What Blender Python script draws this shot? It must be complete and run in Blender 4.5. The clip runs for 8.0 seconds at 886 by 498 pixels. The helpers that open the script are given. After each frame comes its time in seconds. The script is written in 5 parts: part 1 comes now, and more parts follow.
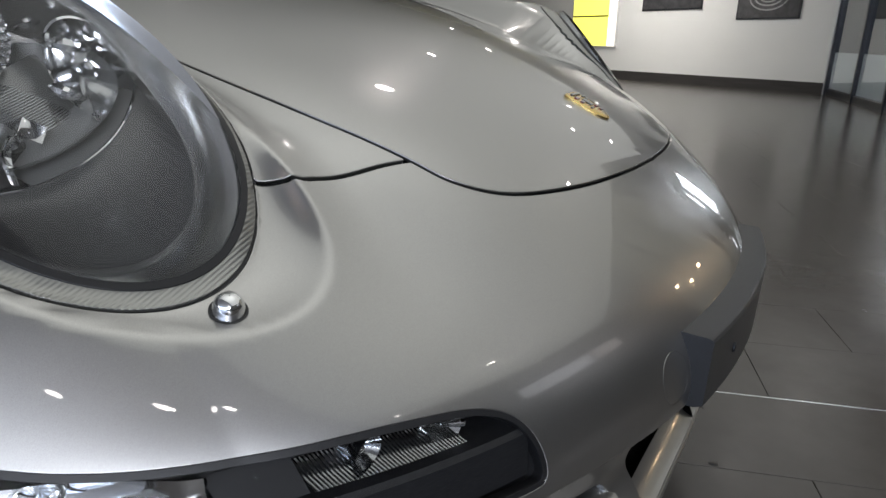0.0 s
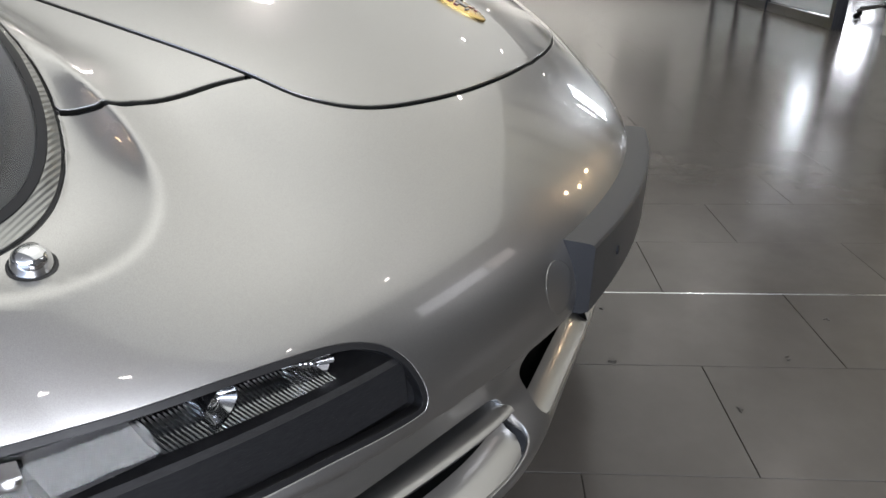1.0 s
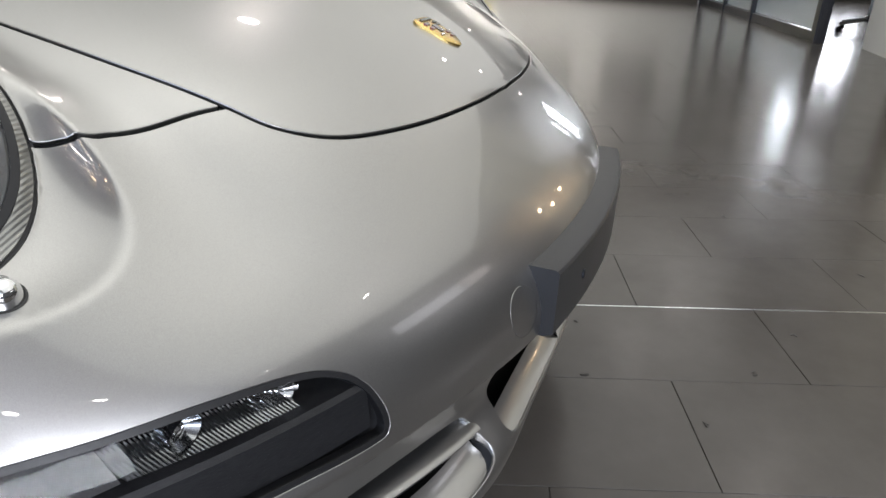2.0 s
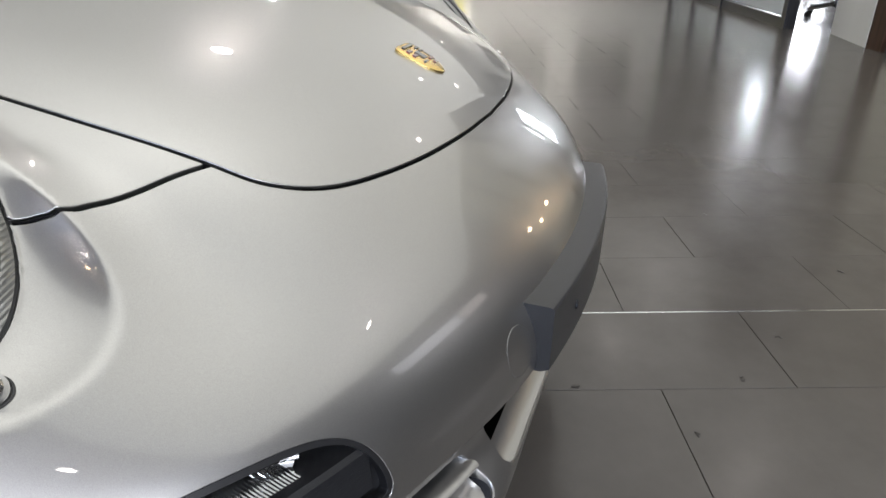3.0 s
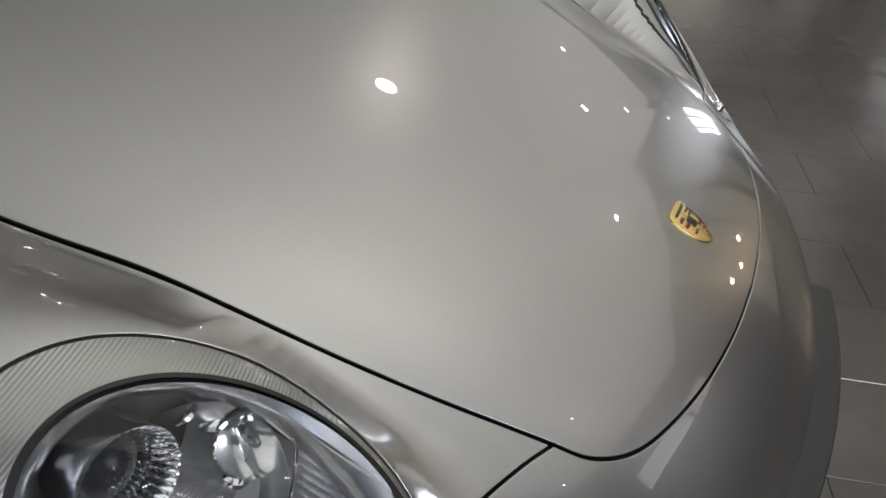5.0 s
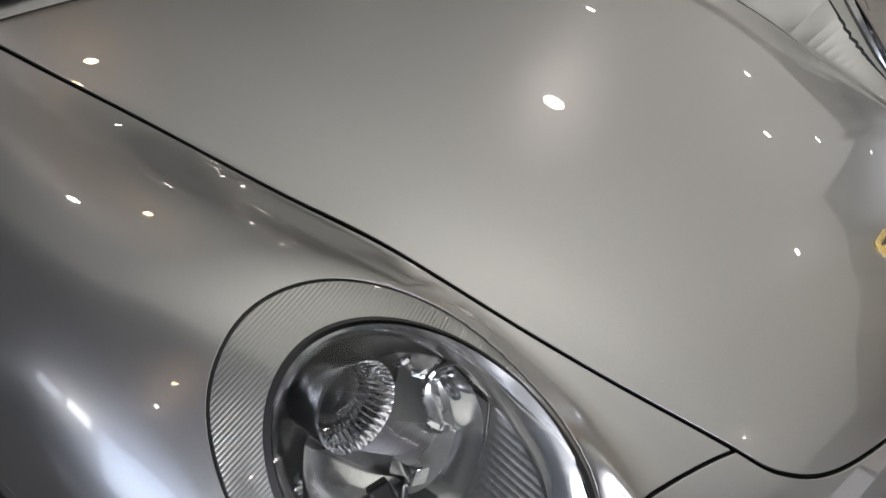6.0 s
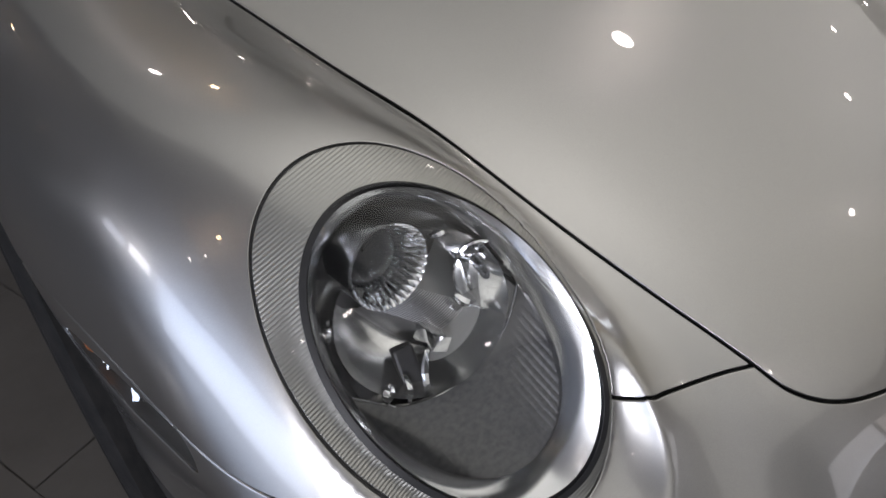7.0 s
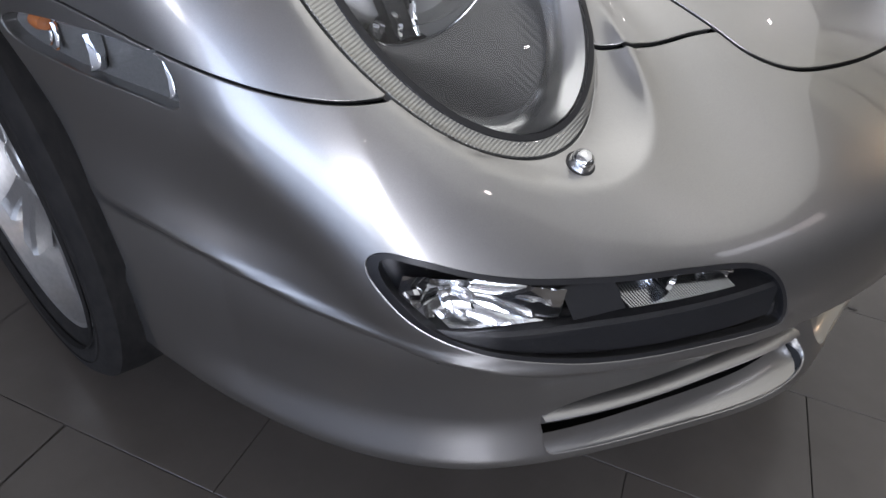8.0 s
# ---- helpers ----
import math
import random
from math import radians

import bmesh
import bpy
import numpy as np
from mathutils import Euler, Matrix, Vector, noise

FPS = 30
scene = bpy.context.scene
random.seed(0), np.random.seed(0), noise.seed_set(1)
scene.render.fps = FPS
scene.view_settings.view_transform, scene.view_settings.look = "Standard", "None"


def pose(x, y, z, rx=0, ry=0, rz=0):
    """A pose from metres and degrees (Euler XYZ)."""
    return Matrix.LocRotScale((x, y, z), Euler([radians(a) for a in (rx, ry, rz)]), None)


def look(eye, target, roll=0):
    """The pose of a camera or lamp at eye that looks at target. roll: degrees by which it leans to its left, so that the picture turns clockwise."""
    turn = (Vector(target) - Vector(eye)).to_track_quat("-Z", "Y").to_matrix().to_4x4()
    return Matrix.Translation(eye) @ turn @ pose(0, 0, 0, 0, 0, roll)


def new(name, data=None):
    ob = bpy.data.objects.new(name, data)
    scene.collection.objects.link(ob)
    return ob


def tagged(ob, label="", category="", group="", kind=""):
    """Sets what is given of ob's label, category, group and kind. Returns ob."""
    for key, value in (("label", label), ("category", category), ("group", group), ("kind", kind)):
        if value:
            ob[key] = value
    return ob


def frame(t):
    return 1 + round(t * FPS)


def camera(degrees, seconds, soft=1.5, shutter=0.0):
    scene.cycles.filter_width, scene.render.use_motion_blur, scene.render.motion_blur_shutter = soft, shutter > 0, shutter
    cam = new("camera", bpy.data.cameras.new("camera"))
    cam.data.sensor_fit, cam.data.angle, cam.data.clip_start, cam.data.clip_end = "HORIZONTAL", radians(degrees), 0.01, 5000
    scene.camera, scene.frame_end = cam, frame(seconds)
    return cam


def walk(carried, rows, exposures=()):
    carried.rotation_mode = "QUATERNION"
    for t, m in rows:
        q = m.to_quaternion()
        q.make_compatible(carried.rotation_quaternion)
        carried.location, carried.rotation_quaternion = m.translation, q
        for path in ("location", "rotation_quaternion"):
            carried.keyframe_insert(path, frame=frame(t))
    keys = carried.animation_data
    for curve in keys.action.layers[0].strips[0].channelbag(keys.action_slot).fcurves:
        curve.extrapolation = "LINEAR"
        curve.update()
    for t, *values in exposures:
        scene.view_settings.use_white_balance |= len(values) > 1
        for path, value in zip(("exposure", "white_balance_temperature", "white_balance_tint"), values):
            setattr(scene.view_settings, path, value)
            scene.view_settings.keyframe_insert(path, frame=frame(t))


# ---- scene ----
cam = camera(69.84, 8.0)
PATH = [
    (0.0, pose(-0.8916, -0.0928, 0.7366, 71.71, -0.69, -59.58)),
    (0.5, pose(-0.8372, -0.1317, 0.7040, 68.73, -1.08, -68.86)),
    (1.0, pose(-0.8368, -0.1140, 0.7200, 64.74, 1.09, -68.33)),
    (1.5, pose(-0.8433, -0.1125, 0.7334, 65.03, 0.04, -67.38)),
    (2.0, pose(-0.8357, -0.1334, 0.7497, 64.78, -0.29, -69.02)),
    (3.5, pose(-0.7734, -0.0697, 0.8862, 63.09, 0.41, -72.18)),
    (4.0, pose(-0.7314, -0.0008, 1.0616, 53.25, -0.87, -68.62)),
    (5.5, pose(-0.8075, 0.1880, 1.1464, 53.24, -0.72, -55.44)),
    (6.0, pose(-0.8495, 0.1691, 1.1385, 54.16, 1.78, -47.41)),
    (6.5, pose(-0.8701, 0.1498, 1.1530, 53.48, 0.89, -42.10)),
    (7.0, pose(-0.8820, 0.1362, 1.0979, 49.30, -1.24, -40.50)),
    (7.3, pose(-0.9167, 0.0981, 1.0762, 46.63, -0.93, -41.67)),
    (7.5, pose(-0.9801, 0.0734, 1.0197, 48.17, -2.57, -46.32)),
    (7.6, pose(-1.0001, 0.0491, 0.9723, 49.14, -1.80, -47.34)),
    (7.8, pose(-1.0380, 0.0292, 0.8970, 50.68, -2.40, -48.93)),
    (8.0, pose(-1.0727, 0.0330, 0.8309, 51.79, -3.96, -49.28)),
]
walk(cam, PATH, [(0.0, -0.4, 6500, 14), (0.5, -0.15, 6550, 14), (1.0, 0.25, 6600, 15), (2.0, 0.3, 6600, 15), (3.5, 0.4, 6600, 15), (4.0, 0.15, 6600, 15), (5.5, -0.25, 6700, 16), (6.5, -0.25, 6750, 17), (7.0, -0.2, 6750, 18), (8.0, 0.04, 6450, 19)])

# ---- light: a showroom with ceiling downlights and tall windows ----
world = bpy.data.worlds.new("sky")
scene.world = world
world.use_nodes = True
wn = world.node_tree
sky = wn.nodes.new("ShaderNodeTexSky")
sky.sky_type, sky.sun_disc, sky.sun_elevation, sky.sun_rotation = "NISHITA", False, radians(50), radians(200)
wn.links.new(sky.outputs[0], wn.nodes["Background"].inputs[0])
wn.nodes["Background"].inputs[1].default_value = 0.12


def area_lamp(name, at, target, sx, sy, power, colour):
    d = bpy.data.lights.new(name, "AREA")
    d.shape, d.size, d.size_y, d.energy, d.color = "RECTANGLE", sx, sy, power, colour
    ob = new(name, d)
    ob.matrix_world = look(at, target)
    return ob


# daylight in the window openings
area_lamp("window_light_south", (-5.6, -5.15, 2.25), (-5.6, 0, 2.25), 3.6, 1.5, 330, (0.84, 0.91, 1.0))
area_lamp("window_light_strip", (1.95, -5.15, 2.05), (1.95, 0, 2.05), 1.7, 0.46, 5, (0.92, 0.96, 1.0))
area_lamp("window_light_strip", (3.30, -5.15, 2.05), (3.30, 0, 2.05), 0.8, 0.46, 1.6, (1.0, 0.93, 0.88))
area_lamp("window_light_west", (-7.9, -1.0, 1.6), (0, -1.0, 1.6), 7.2, 2.6, 230, (0.62, 0.76, 1.0))
area_lamp("window_light_corner", (-7.9, 3.55, 2.6), (0, 3.55, 2.6), 1.1, 0.7, 26, (0.92, 0.96, 1.0))
area_lamp("window_light_corner", (-7.9, 5.0, 2.4), (0, 5.0, 2.4), 1.2, 0.7, 9, (0.80, 0.88, 1.0))
for y in (-2.49, -2.15, -1.81):
    area_lamp("window_light_office", (12.3, y, 1.6), (0, y, 1.6), 0.27, 2.0, 22, (0.88, 0.94, 1.0))
# long fill lamp added under the ceiling to brighten the white wall
area_lamp("display_wall_fill", (11.3, 3.3, 3.08), (11.3 + 1.2, 3.3 - 0.6, 0.6), 0.3, 5.0, 220, (1.0, 0.98, 0.92))


# ---- materials ----
def material(name, colour, rough=0.5, metal=0.0, coat=0.0, coat_rough=0.03, emit=0.0, transmission=0.0, ior=1.45):
    m = bpy.data.materials.new(name)
    m.use_nodes = True
    b = m.node_tree.nodes["Principled BSDF"]
    b.inputs["Base Color"].default_value = (*colour, 1)
    b.inputs["Roughness"].default_value = rough
    b.inputs["Metallic"].default_value = metal
    b.inputs["Coat Weight"].default_value = coat
    b.inputs["Coat Roughness"].default_value = coat_rough
    b.inputs["IOR"].default_value = ior
    b.inputs["Transmission Weight"].default_value = transmission
    if emit:
        b.inputs["Emission Color"].default_value = (*colour, 1)
        b.inputs["Emission Strength"].default_value = emit
    return m


def node(m, kind, **values):
    n = m.node_tree.nodes.new(kind)
    for key, value in values.items():
        n.inputs[key].default_value = value
    return n


def link(m, a, b):
    m.node_tree.links.new(a, b)


def coords(m, scale=(1, 1, 1), rot=(0, 0, 0)):
    """Object coordinates, scaled."""
    tc = m.node_tree.nodes.new("ShaderNodeTexCoord")
    mp = node(m, "ShaderNodeMapping", Scale=scale, Rotation=rot)
    link(m, tc.outputs["Object"], mp.inputs[0])
    return mp.outputs[0]


def varied(m, scale, low, high, detail=6.0, socket="Base Color", vec=None):
    """Noise between two values on a socket: colours or numbers."""
    b = m.node_tree.nodes["Principled BSDF"]
    n = node(m, "ShaderNodeTexNoise", Scale=scale, Detail=detail)
    if vec is not None:
        link(m, vec, n.inputs["Vector"])
    r = m.node_tree.nodes.new("ShaderNodeValToRGB")
    for e, c, p in zip(r.color_ramp.elements, (low, high), (0.3, 0.7)):
        e.position = p
        e.color = (*c, 1) if isinstance(c, tuple) else (c, c, c, 1)
    link(m, n.outputs[0], r.inputs[0])
    link(m, r.outputs[0], b.inputs[socket])
    return m


def bumped(m, scale, strength, distance=0.002, detail=4.0, vec=None):
    b = m.node_tree.nodes["Principled BSDF"]
    n = node(m, "ShaderNodeTexNoise", Scale=scale, Detail=detail)
    if vec is not None:
        link(m, vec, n.inputs["Vector"])
    bp = node(m, "ShaderNodeBump", Strength=strength, Distance=distance)
    link(m, n.outputs[0], bp.inputs["Height"])
    link(m, bp.outputs[0], b.inputs["Normal"])
    return m


def ribbed(m, across, pitch, depth=0.001):
    """Fine parallel ribs, one every pitch along a direction of the object's coordinates."""
    b = m.node_tree.nodes["Principled BSDF"]
    add = m.node_tree.nodes.new
    dot, sine = add("ShaderNodeVectorMath"), add("ShaderNodeMath")
    dot.operation, sine.operation = "DOT_PRODUCT", "SINE"
    dot.inputs[1].default_value = tuple(2 * math.pi / pitch * k for k in across)
    link(m, coords(m), dot.inputs[0])
    link(m, dot.outputs["Value"], sine.inputs[0])
    bp = node(m, "ShaderNodeBump", Strength=1.0, Distance=depth)
    link(m, sine.outputs[0], bp.inputs["Height"])
    link(m, bp.outputs[0], b.inputs["Normal"])
    return m


PAINT = material("silver_metallic_paint", (0.39, 0.385, 0.373), 0.32, 0.96, 1.0, 0.012)
varied(PAINT, 2600, (0.32, 0.316, 0.306), (0.46, 0.453, 0.44), 2.0)
varied(PAINT, 3.0, 0.30, 0.34, 3.0, "Roughness")
UNDER = material("black_underbody", (0.012, 0.012, 0.013), 0.7)
BLACK_PLASTIC = bumped(varied(material("black_plastic", (0.030, 0.030, 0.031), 0.34), 60, (0.024, 0.024, 0.025), (0.036, 0.036, 0.037)), 900, 0.2, 0.0004)
LAMP_BLACK = varied(material("satin_black_lamp_body", (0.02, 0.02, 0.021), 0.4), 40, (0.014, 0.014, 0.015), (0.026, 0.026, 0.027))
LAMP_GREY = varied(material("grey_lamp_plate", (0.16, 0.16, 0.155), 0.3, 0.2), 40, (0.13, 0.13, 0.125), (0.18, 0.18, 0.175))
BARREL_GREY = varied(material("satin_grey_barrel", (0.20, 0.20, 0.195), 0.28, 0.6), 40, (0.17, 0.17, 0.165), (0.23, 0.23, 0.225))
LAMP_PLATE = varied(material("satin_grey_lamp_plate", (0.28, 0.28, 0.27), 0.3, 0.35), 40, (0.25, 0.25, 0.24), (0.31, 0.31, 0.30))
RUBBER = bumped(varied(material("black_rubber", (0.012, 0.012, 0.012), 0.8, ior=1.3), 30, (0.008, 0.008, 0.008), (0.018, 0.017, 0.016)), 300, 0.3, 0.001)
SEAL = material("black_seal", (0.015, 0.015, 0.016), 0.35)
CHROME = varied(material("chrome", (0.86, 0.87, 0.88), 0.06, 1.0), 14, 0.04, 0.10, 3.0, "Roughness")
SATIN_CHROME = varied(material("satin_chrome", (0.80, 0.81, 0.82), 0.16, 1.0), 30, 0.11, 0.22, 3.0, "Roughness")
BEZEL_METAL = material("brushed_chrome", (0.88, 0.88, 0.87), 0.2, 1.0)
MARKER_GREY = varied(material("grey_marker_body", (0.24, 0.245, 0.24), 0.25, 0.5), 60, (0.19, 0.195, 0.19), (0.29, 0.295, 0.29))
DARK_CHROME = varied(material("smoked_reflector", (0.48, 0.49, 0.50), 0.12, 1.0), 20, 0.08, 0.2, 3.0, "Roughness")
RIBBED_DARK = varied(material("ribbed_dark_panel", (0.11, 0.11, 0.11), 0.30, 0.5, 0.3), 30, (0.09, 0.09, 0.09), (0.13, 0.13, 0.128))
RIBBED_SILVER = ribbed(material("ribbed_silver_surround", (0.31, 0.31, 0.29), 0.30, 0.75, 0.6), (-0.262, 0.679, 0.686), 0.0032, 0.00016)
LAMP_BOWL = varied(material("grey_lamp_bowl", (0.66, 0.66, 0.65), 0.16, 0.9), 40, (0.60, 0.60, 0.59), (0.72, 0.72, 0.71))


def clear_cover(name, ior):
    """A thin clear cover: seen straight through, with the gloss of polished plastic."""
    m = bpy.data.materials.new(name)
    m.use_nodes = True
    t = m.node_tree.nodes
    t.remove(t["Principled BSDF"])
    mix, clear, gloss, fres = (t.new("ShaderNode" + k) for k in ("MixShader", "BsdfTransparent", "BsdfGlossy", "Fresnel"))
    gloss.inputs["Roughness"].default_value = 0.01
    clear.inputs[0].default_value = (0.95, 0.955, 0.96, 1)
    fres.inputs[0].default_value = ior
    link(m, fres.outputs[0], mix.inputs[0])
    link(m, clear.outputs[0], mix.inputs[1])
    link(m, gloss.outputs[0], mix.inputs[2])
    link(m, mix.outputs[0], t["Material Output"].inputs[0])
    return m


CLEAR = clear_cover("clear_lens", 1.45)
CLEAR_FOG = clear_cover("clear_fog_lens", 1.28)
GLASS = material("clear_glass", (0.93, 0.97, 0.98), 0.0, 0.0, 0.0, 0.0, 0, 1.0, 1.45)
BULB = material("bulb_glass", (0.95, 0.95, 0.95), 0.02, 0.0, 0, 0, 0, 0.85, 1.45)
AMBER = material("amber_bulb", (0.42, 0.15, 0.055), 0.2, 0.0, 0.5)
GOLD = bumped(varied(material("gold_badge", (0.80, 0.55, 0.18), 0.22, 1.0, 0.6), 220, (0.62, 0.40, 0.10), (0.95, 0.72, 0.30)), 500, 0.3, 0.0008)
BADGE_RED = material("dark_red_enamel", (0.16, 0.02, 0.02), 0.15, 0.0, 1.0)
BADGE_BLACK = material("black_enamel", (0.02, 0.018, 0.015), 0.15, 0.0, 1.0)
ALLOY = varied(material("silver_alloy", (0.48, 0.48, 0.47), 0.34, 0.8, 0.5), 40, (0.44, 0.44, 0.43), (0.52, 0.52, 0.51))
BRAKE = varied(material("brake_steel", (0.35, 0.34, 0.33), 0.35, 1.0), 25, (0.28, 0.27, 0.26), (0.42, 0.41, 0.40))
DARK_GLASS = material("dark_car_glass", (0.015, 0.018, 0.018), 0.02, 0.0, 1.0)
RED_LENS = material("red_lens", (0.35, 0.01, 0.01), 0.08, 0.0, 1.0)


def tile_material():
    m = material("grey_porcelain_tile", (0.16, 0.15, 0.14), 0.16)
    b = m.node_tree.nodes["Principled BSDF"]
    geo = m.node_tree.nodes.new("ShaderNodeNewGeometry")
    info = m.node_tree.nodes.new("ShaderNodeObjectInfo")
    n = node(m, "ShaderNodeTexNoise", Scale=3.5, Detail=8.0, Roughness=0.65)
    link(m, geo.outputs["Position"], n.inputs["Vector"])
    r = m.node_tree.nodes.new("ShaderNodeValToRGB")
    r.color_ramp.elements[0].position, r.color_ramp.elements[0].color = 0.3, (0.078, 0.070, 0.062, 1)
    r.color_ramp.elements[1].position, r.color_ramp.elements[1].color = 0.75, (0.108, 0.098, 0.088, 1)
    link(m, n.outputs[0], r.inputs[0])
    mix = m.node_tree.nodes.new("ShaderNodeMix")
    mix.data_type, mix.blend_type = "RGBA", "MULTIPLY"
    mix.inputs[0].default_value = 0.06
    link(m, r.outputs[0], mix.inputs[6])
    link(m, info.outputs["Random"], mix.inputs[7])
    link(m, mix.outputs[2], b.inputs["Base Color"])
    n2 = node(m, "ShaderNodeTexNoise", Scale=9.0, Detail=7.0, Roughness=0.7)
    link(m, geo.outputs["Position"], n2.inputs["Vector"])
    mr = node(m, "ShaderNodeMapRange")
    mr.inputs["To Min"].default_value, mr.inputs["To Max"].default_value = 0.13, 0.27
    link(m, n2.outputs[0], mr.inputs[0])
    link(m, mr.outputs[0], b.inputs["Roughness"])
    n3 = node(m, "ShaderNodeTexNoise", Scale=240.0, Detail=3.0)
    link(m, geo.outputs["Position"], n3.inputs["Vector"])
    bp = node(m, "ShaderNodeBump", Strength=0.06, Distance=0.001)
    link(m, n3.outputs[0], bp.inputs["Height"])
    link(m, bp.outputs[0], b.inputs["Normal"])
    return m


TILE = tile_material()
GROUT = varied(material("dark_grout", (0.055, 0.049, 0.043), 0.6), 50, (0.048, 0.043, 0.038), (0.062, 0.055, 0.049))
WALL = bumped(varied(material("white_wall_paint", (0.80, 0.80, 0.77), 0.6), 2.5, (0.77, 0.77, 0.74), (0.83, 0.83, 0.80)), 160, 0.12, 0.001)
CREAM = bumped(varied(material("cream_wall_paint", (0.62, 0.58, 0.46), 0.6), 2.5, (0.58, 0.54, 0.42), (0.66, 0.62, 0.50)), 160, 0.12, 0.001)
GREY_WALL = bumped(varied(material("warm_grey_wall", (0.14, 0.135, 0.13), 0.7), 2.0, (0.12, 0.116, 0.112), (0.16, 0.154, 0.148)), 120, 0.15, 0.001)
CEILING = bumped(varied(material("grey_ceiling_paint", (0.70, 0.685, 0.66), 0.8), 1.5, (0.66, 0.645, 0.62), (0.74, 0.725, 0.70)), 140, 0.12, 0.001)
SKIRTING = varied(material("dark_skirting", (0.05, 0.047, 0.045), 0.4), 12, (0.04, 0.038, 0.036), (0.065, 0.06, 0.057))
DARK_METAL = varied(material("dark_metal_frame", (0.035, 0.036, 0.04), 0.35, 0.6), 30, (0.025, 0.026, 0.03), (0.05, 0.05, 0.055))
FROST = material("frosted_film", (0.62, 0.68, 0.70), 0.45, 0.0, 0, 0, 0, 0.5, 1.2)
DARK_WOOD = varied(material("dark_brown_wood", (0.06, 0.03, 0.02), 0.4), 14, (0.04, 0.02, 0.013), (0.085, 0.045, 0.03))
CHAIR_BLACK = bumped(varied(material("black_leather", (0.02, 0.02, 0.022), 0.4), 30, (0.014, 0.014, 0.016), (0.03, 0.03, 0.032)), 260, 0.4, 0.001)
PRINT_DARK = varied(material("dark_print", (0.05, 0.05, 0.052), 0.35), 8, (0.03, 0.03, 0.033), (0.08, 0.08, 0.082))
PRINT_GREY = material("grey_print", (0.42, 0.42, 0.42), 0.4)
# glow of the unseen panel added to light the car from above
FILL_GLOW = material("added_panel_glow", (0.965, 1.0, 0.945), 0.5, emit=1.0)


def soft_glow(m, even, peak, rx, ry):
    """The added panel glows evenly, a little more over the car, and fades out to the north."""
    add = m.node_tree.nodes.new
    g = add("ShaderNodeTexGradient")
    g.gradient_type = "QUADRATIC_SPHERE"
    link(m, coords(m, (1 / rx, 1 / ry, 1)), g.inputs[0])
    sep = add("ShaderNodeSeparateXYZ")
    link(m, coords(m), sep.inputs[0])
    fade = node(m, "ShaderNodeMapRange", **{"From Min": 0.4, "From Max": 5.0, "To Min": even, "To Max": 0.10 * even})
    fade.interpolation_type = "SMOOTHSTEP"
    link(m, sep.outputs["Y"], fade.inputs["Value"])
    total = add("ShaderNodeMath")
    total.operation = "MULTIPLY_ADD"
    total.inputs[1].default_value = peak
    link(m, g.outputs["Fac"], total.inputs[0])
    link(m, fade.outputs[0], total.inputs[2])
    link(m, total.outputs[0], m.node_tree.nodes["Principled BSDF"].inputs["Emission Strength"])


soft_glow(FILL_GLOW, 0.62, 1.0, 3.0, 2.6)
SIGN_WHITE = material("lit_white_sign", (1.0, 0.98, 0.90), 0.5, emit=2.2)
SIGN_YELLOW = material("lit_yellow_sign", (0.95, 0.92, 0.15), 0.5, emit=1.5)
LAMP_COOL = material("downlight_glow", (1.0, 0.96, 0.90), 0.5, emit=40.0)
LAMP_WARM = material("warm_downlight_glow", (1.0, 0.72, 0.42), 0.5, emit=40.0)
WHITE_METAL = material("white_lamp_ring", (0.75, 0.75, 0.73), 0.35)


# ---- building helpers ----
def part(name, bm, mat, parent, label=""):
    """Links a bmesh as one mesh object under a thing or a part."""
    me = bpy.data.meshes.new(name)
    bm.to_mesh(me)
    bm.free()
    me.materials.append(mat)
    ob = new(name, me)
    ob.parent = parent
    if label:
        ob["label"] = label
    return ob


def smooth(ob, angle=0.7):
    for f in ob.data.polygons:
        f.use_smooth = True
    ob.data.set_sharp_from_angle(angle=angle)
    return ob


def box(bm, x0, x1, y0, y1, z0, z1, bevel=0.0, m=None):
    vs = [bm.verts.new((x, y, z)) for z in (z0, z1) for x, y in ((x0, y0), (x1, y0), (x1, y1), (x0, y1))]
    fs = [bm.faces.new([vs[i] for i in f]) for f in ((3, 2, 1, 0), (4, 5, 6, 7), (0, 1, 5, 4), (1, 2, 6, 5), (2, 3, 7, 6), (3, 0, 4, 7))]
    if bevel:
        es = list({e for f in fs for e in f.edges})
        out = bmesh.ops.bevel(bm, geom=es, offset=bevel, segments=2, profile=0.6, affect="EDGES")
        vs = list({v for f in out["faces"] for v in f.verts} | {v for v in vs if v.is_valid})
    if m is not None:
        bmesh.ops.transform(bm, matrix=m, verts=[v for v in vs if v.is_valid])
    return vs


def lathe(bm, profile, steps=32, m=None, close=False):
    """Spins (radius, height) pairs round z."""
    rings = []
    for r, h in profile:
        rings.append([bm.verts.new((r * math.cos(a), r * math.sin(a), h)) for a in (2 * math.pi * i / steps for i in range(steps))])
    for a, b in zip(rings[:-1], rings[1:]):
        for i in range(steps):
            j = (i + 1) % steps
            bm.faces.new((a[i], a[j], b[j], b[i]))
    if close:
        bm.faces.new(rings[0][::-1])
        bm.faces.new(rings[-1])
    vs = [v for r in rings for v in r]
    if m is not None:
        bmesh.ops.transform(bm, matrix=m, verts=vs)
    return vs


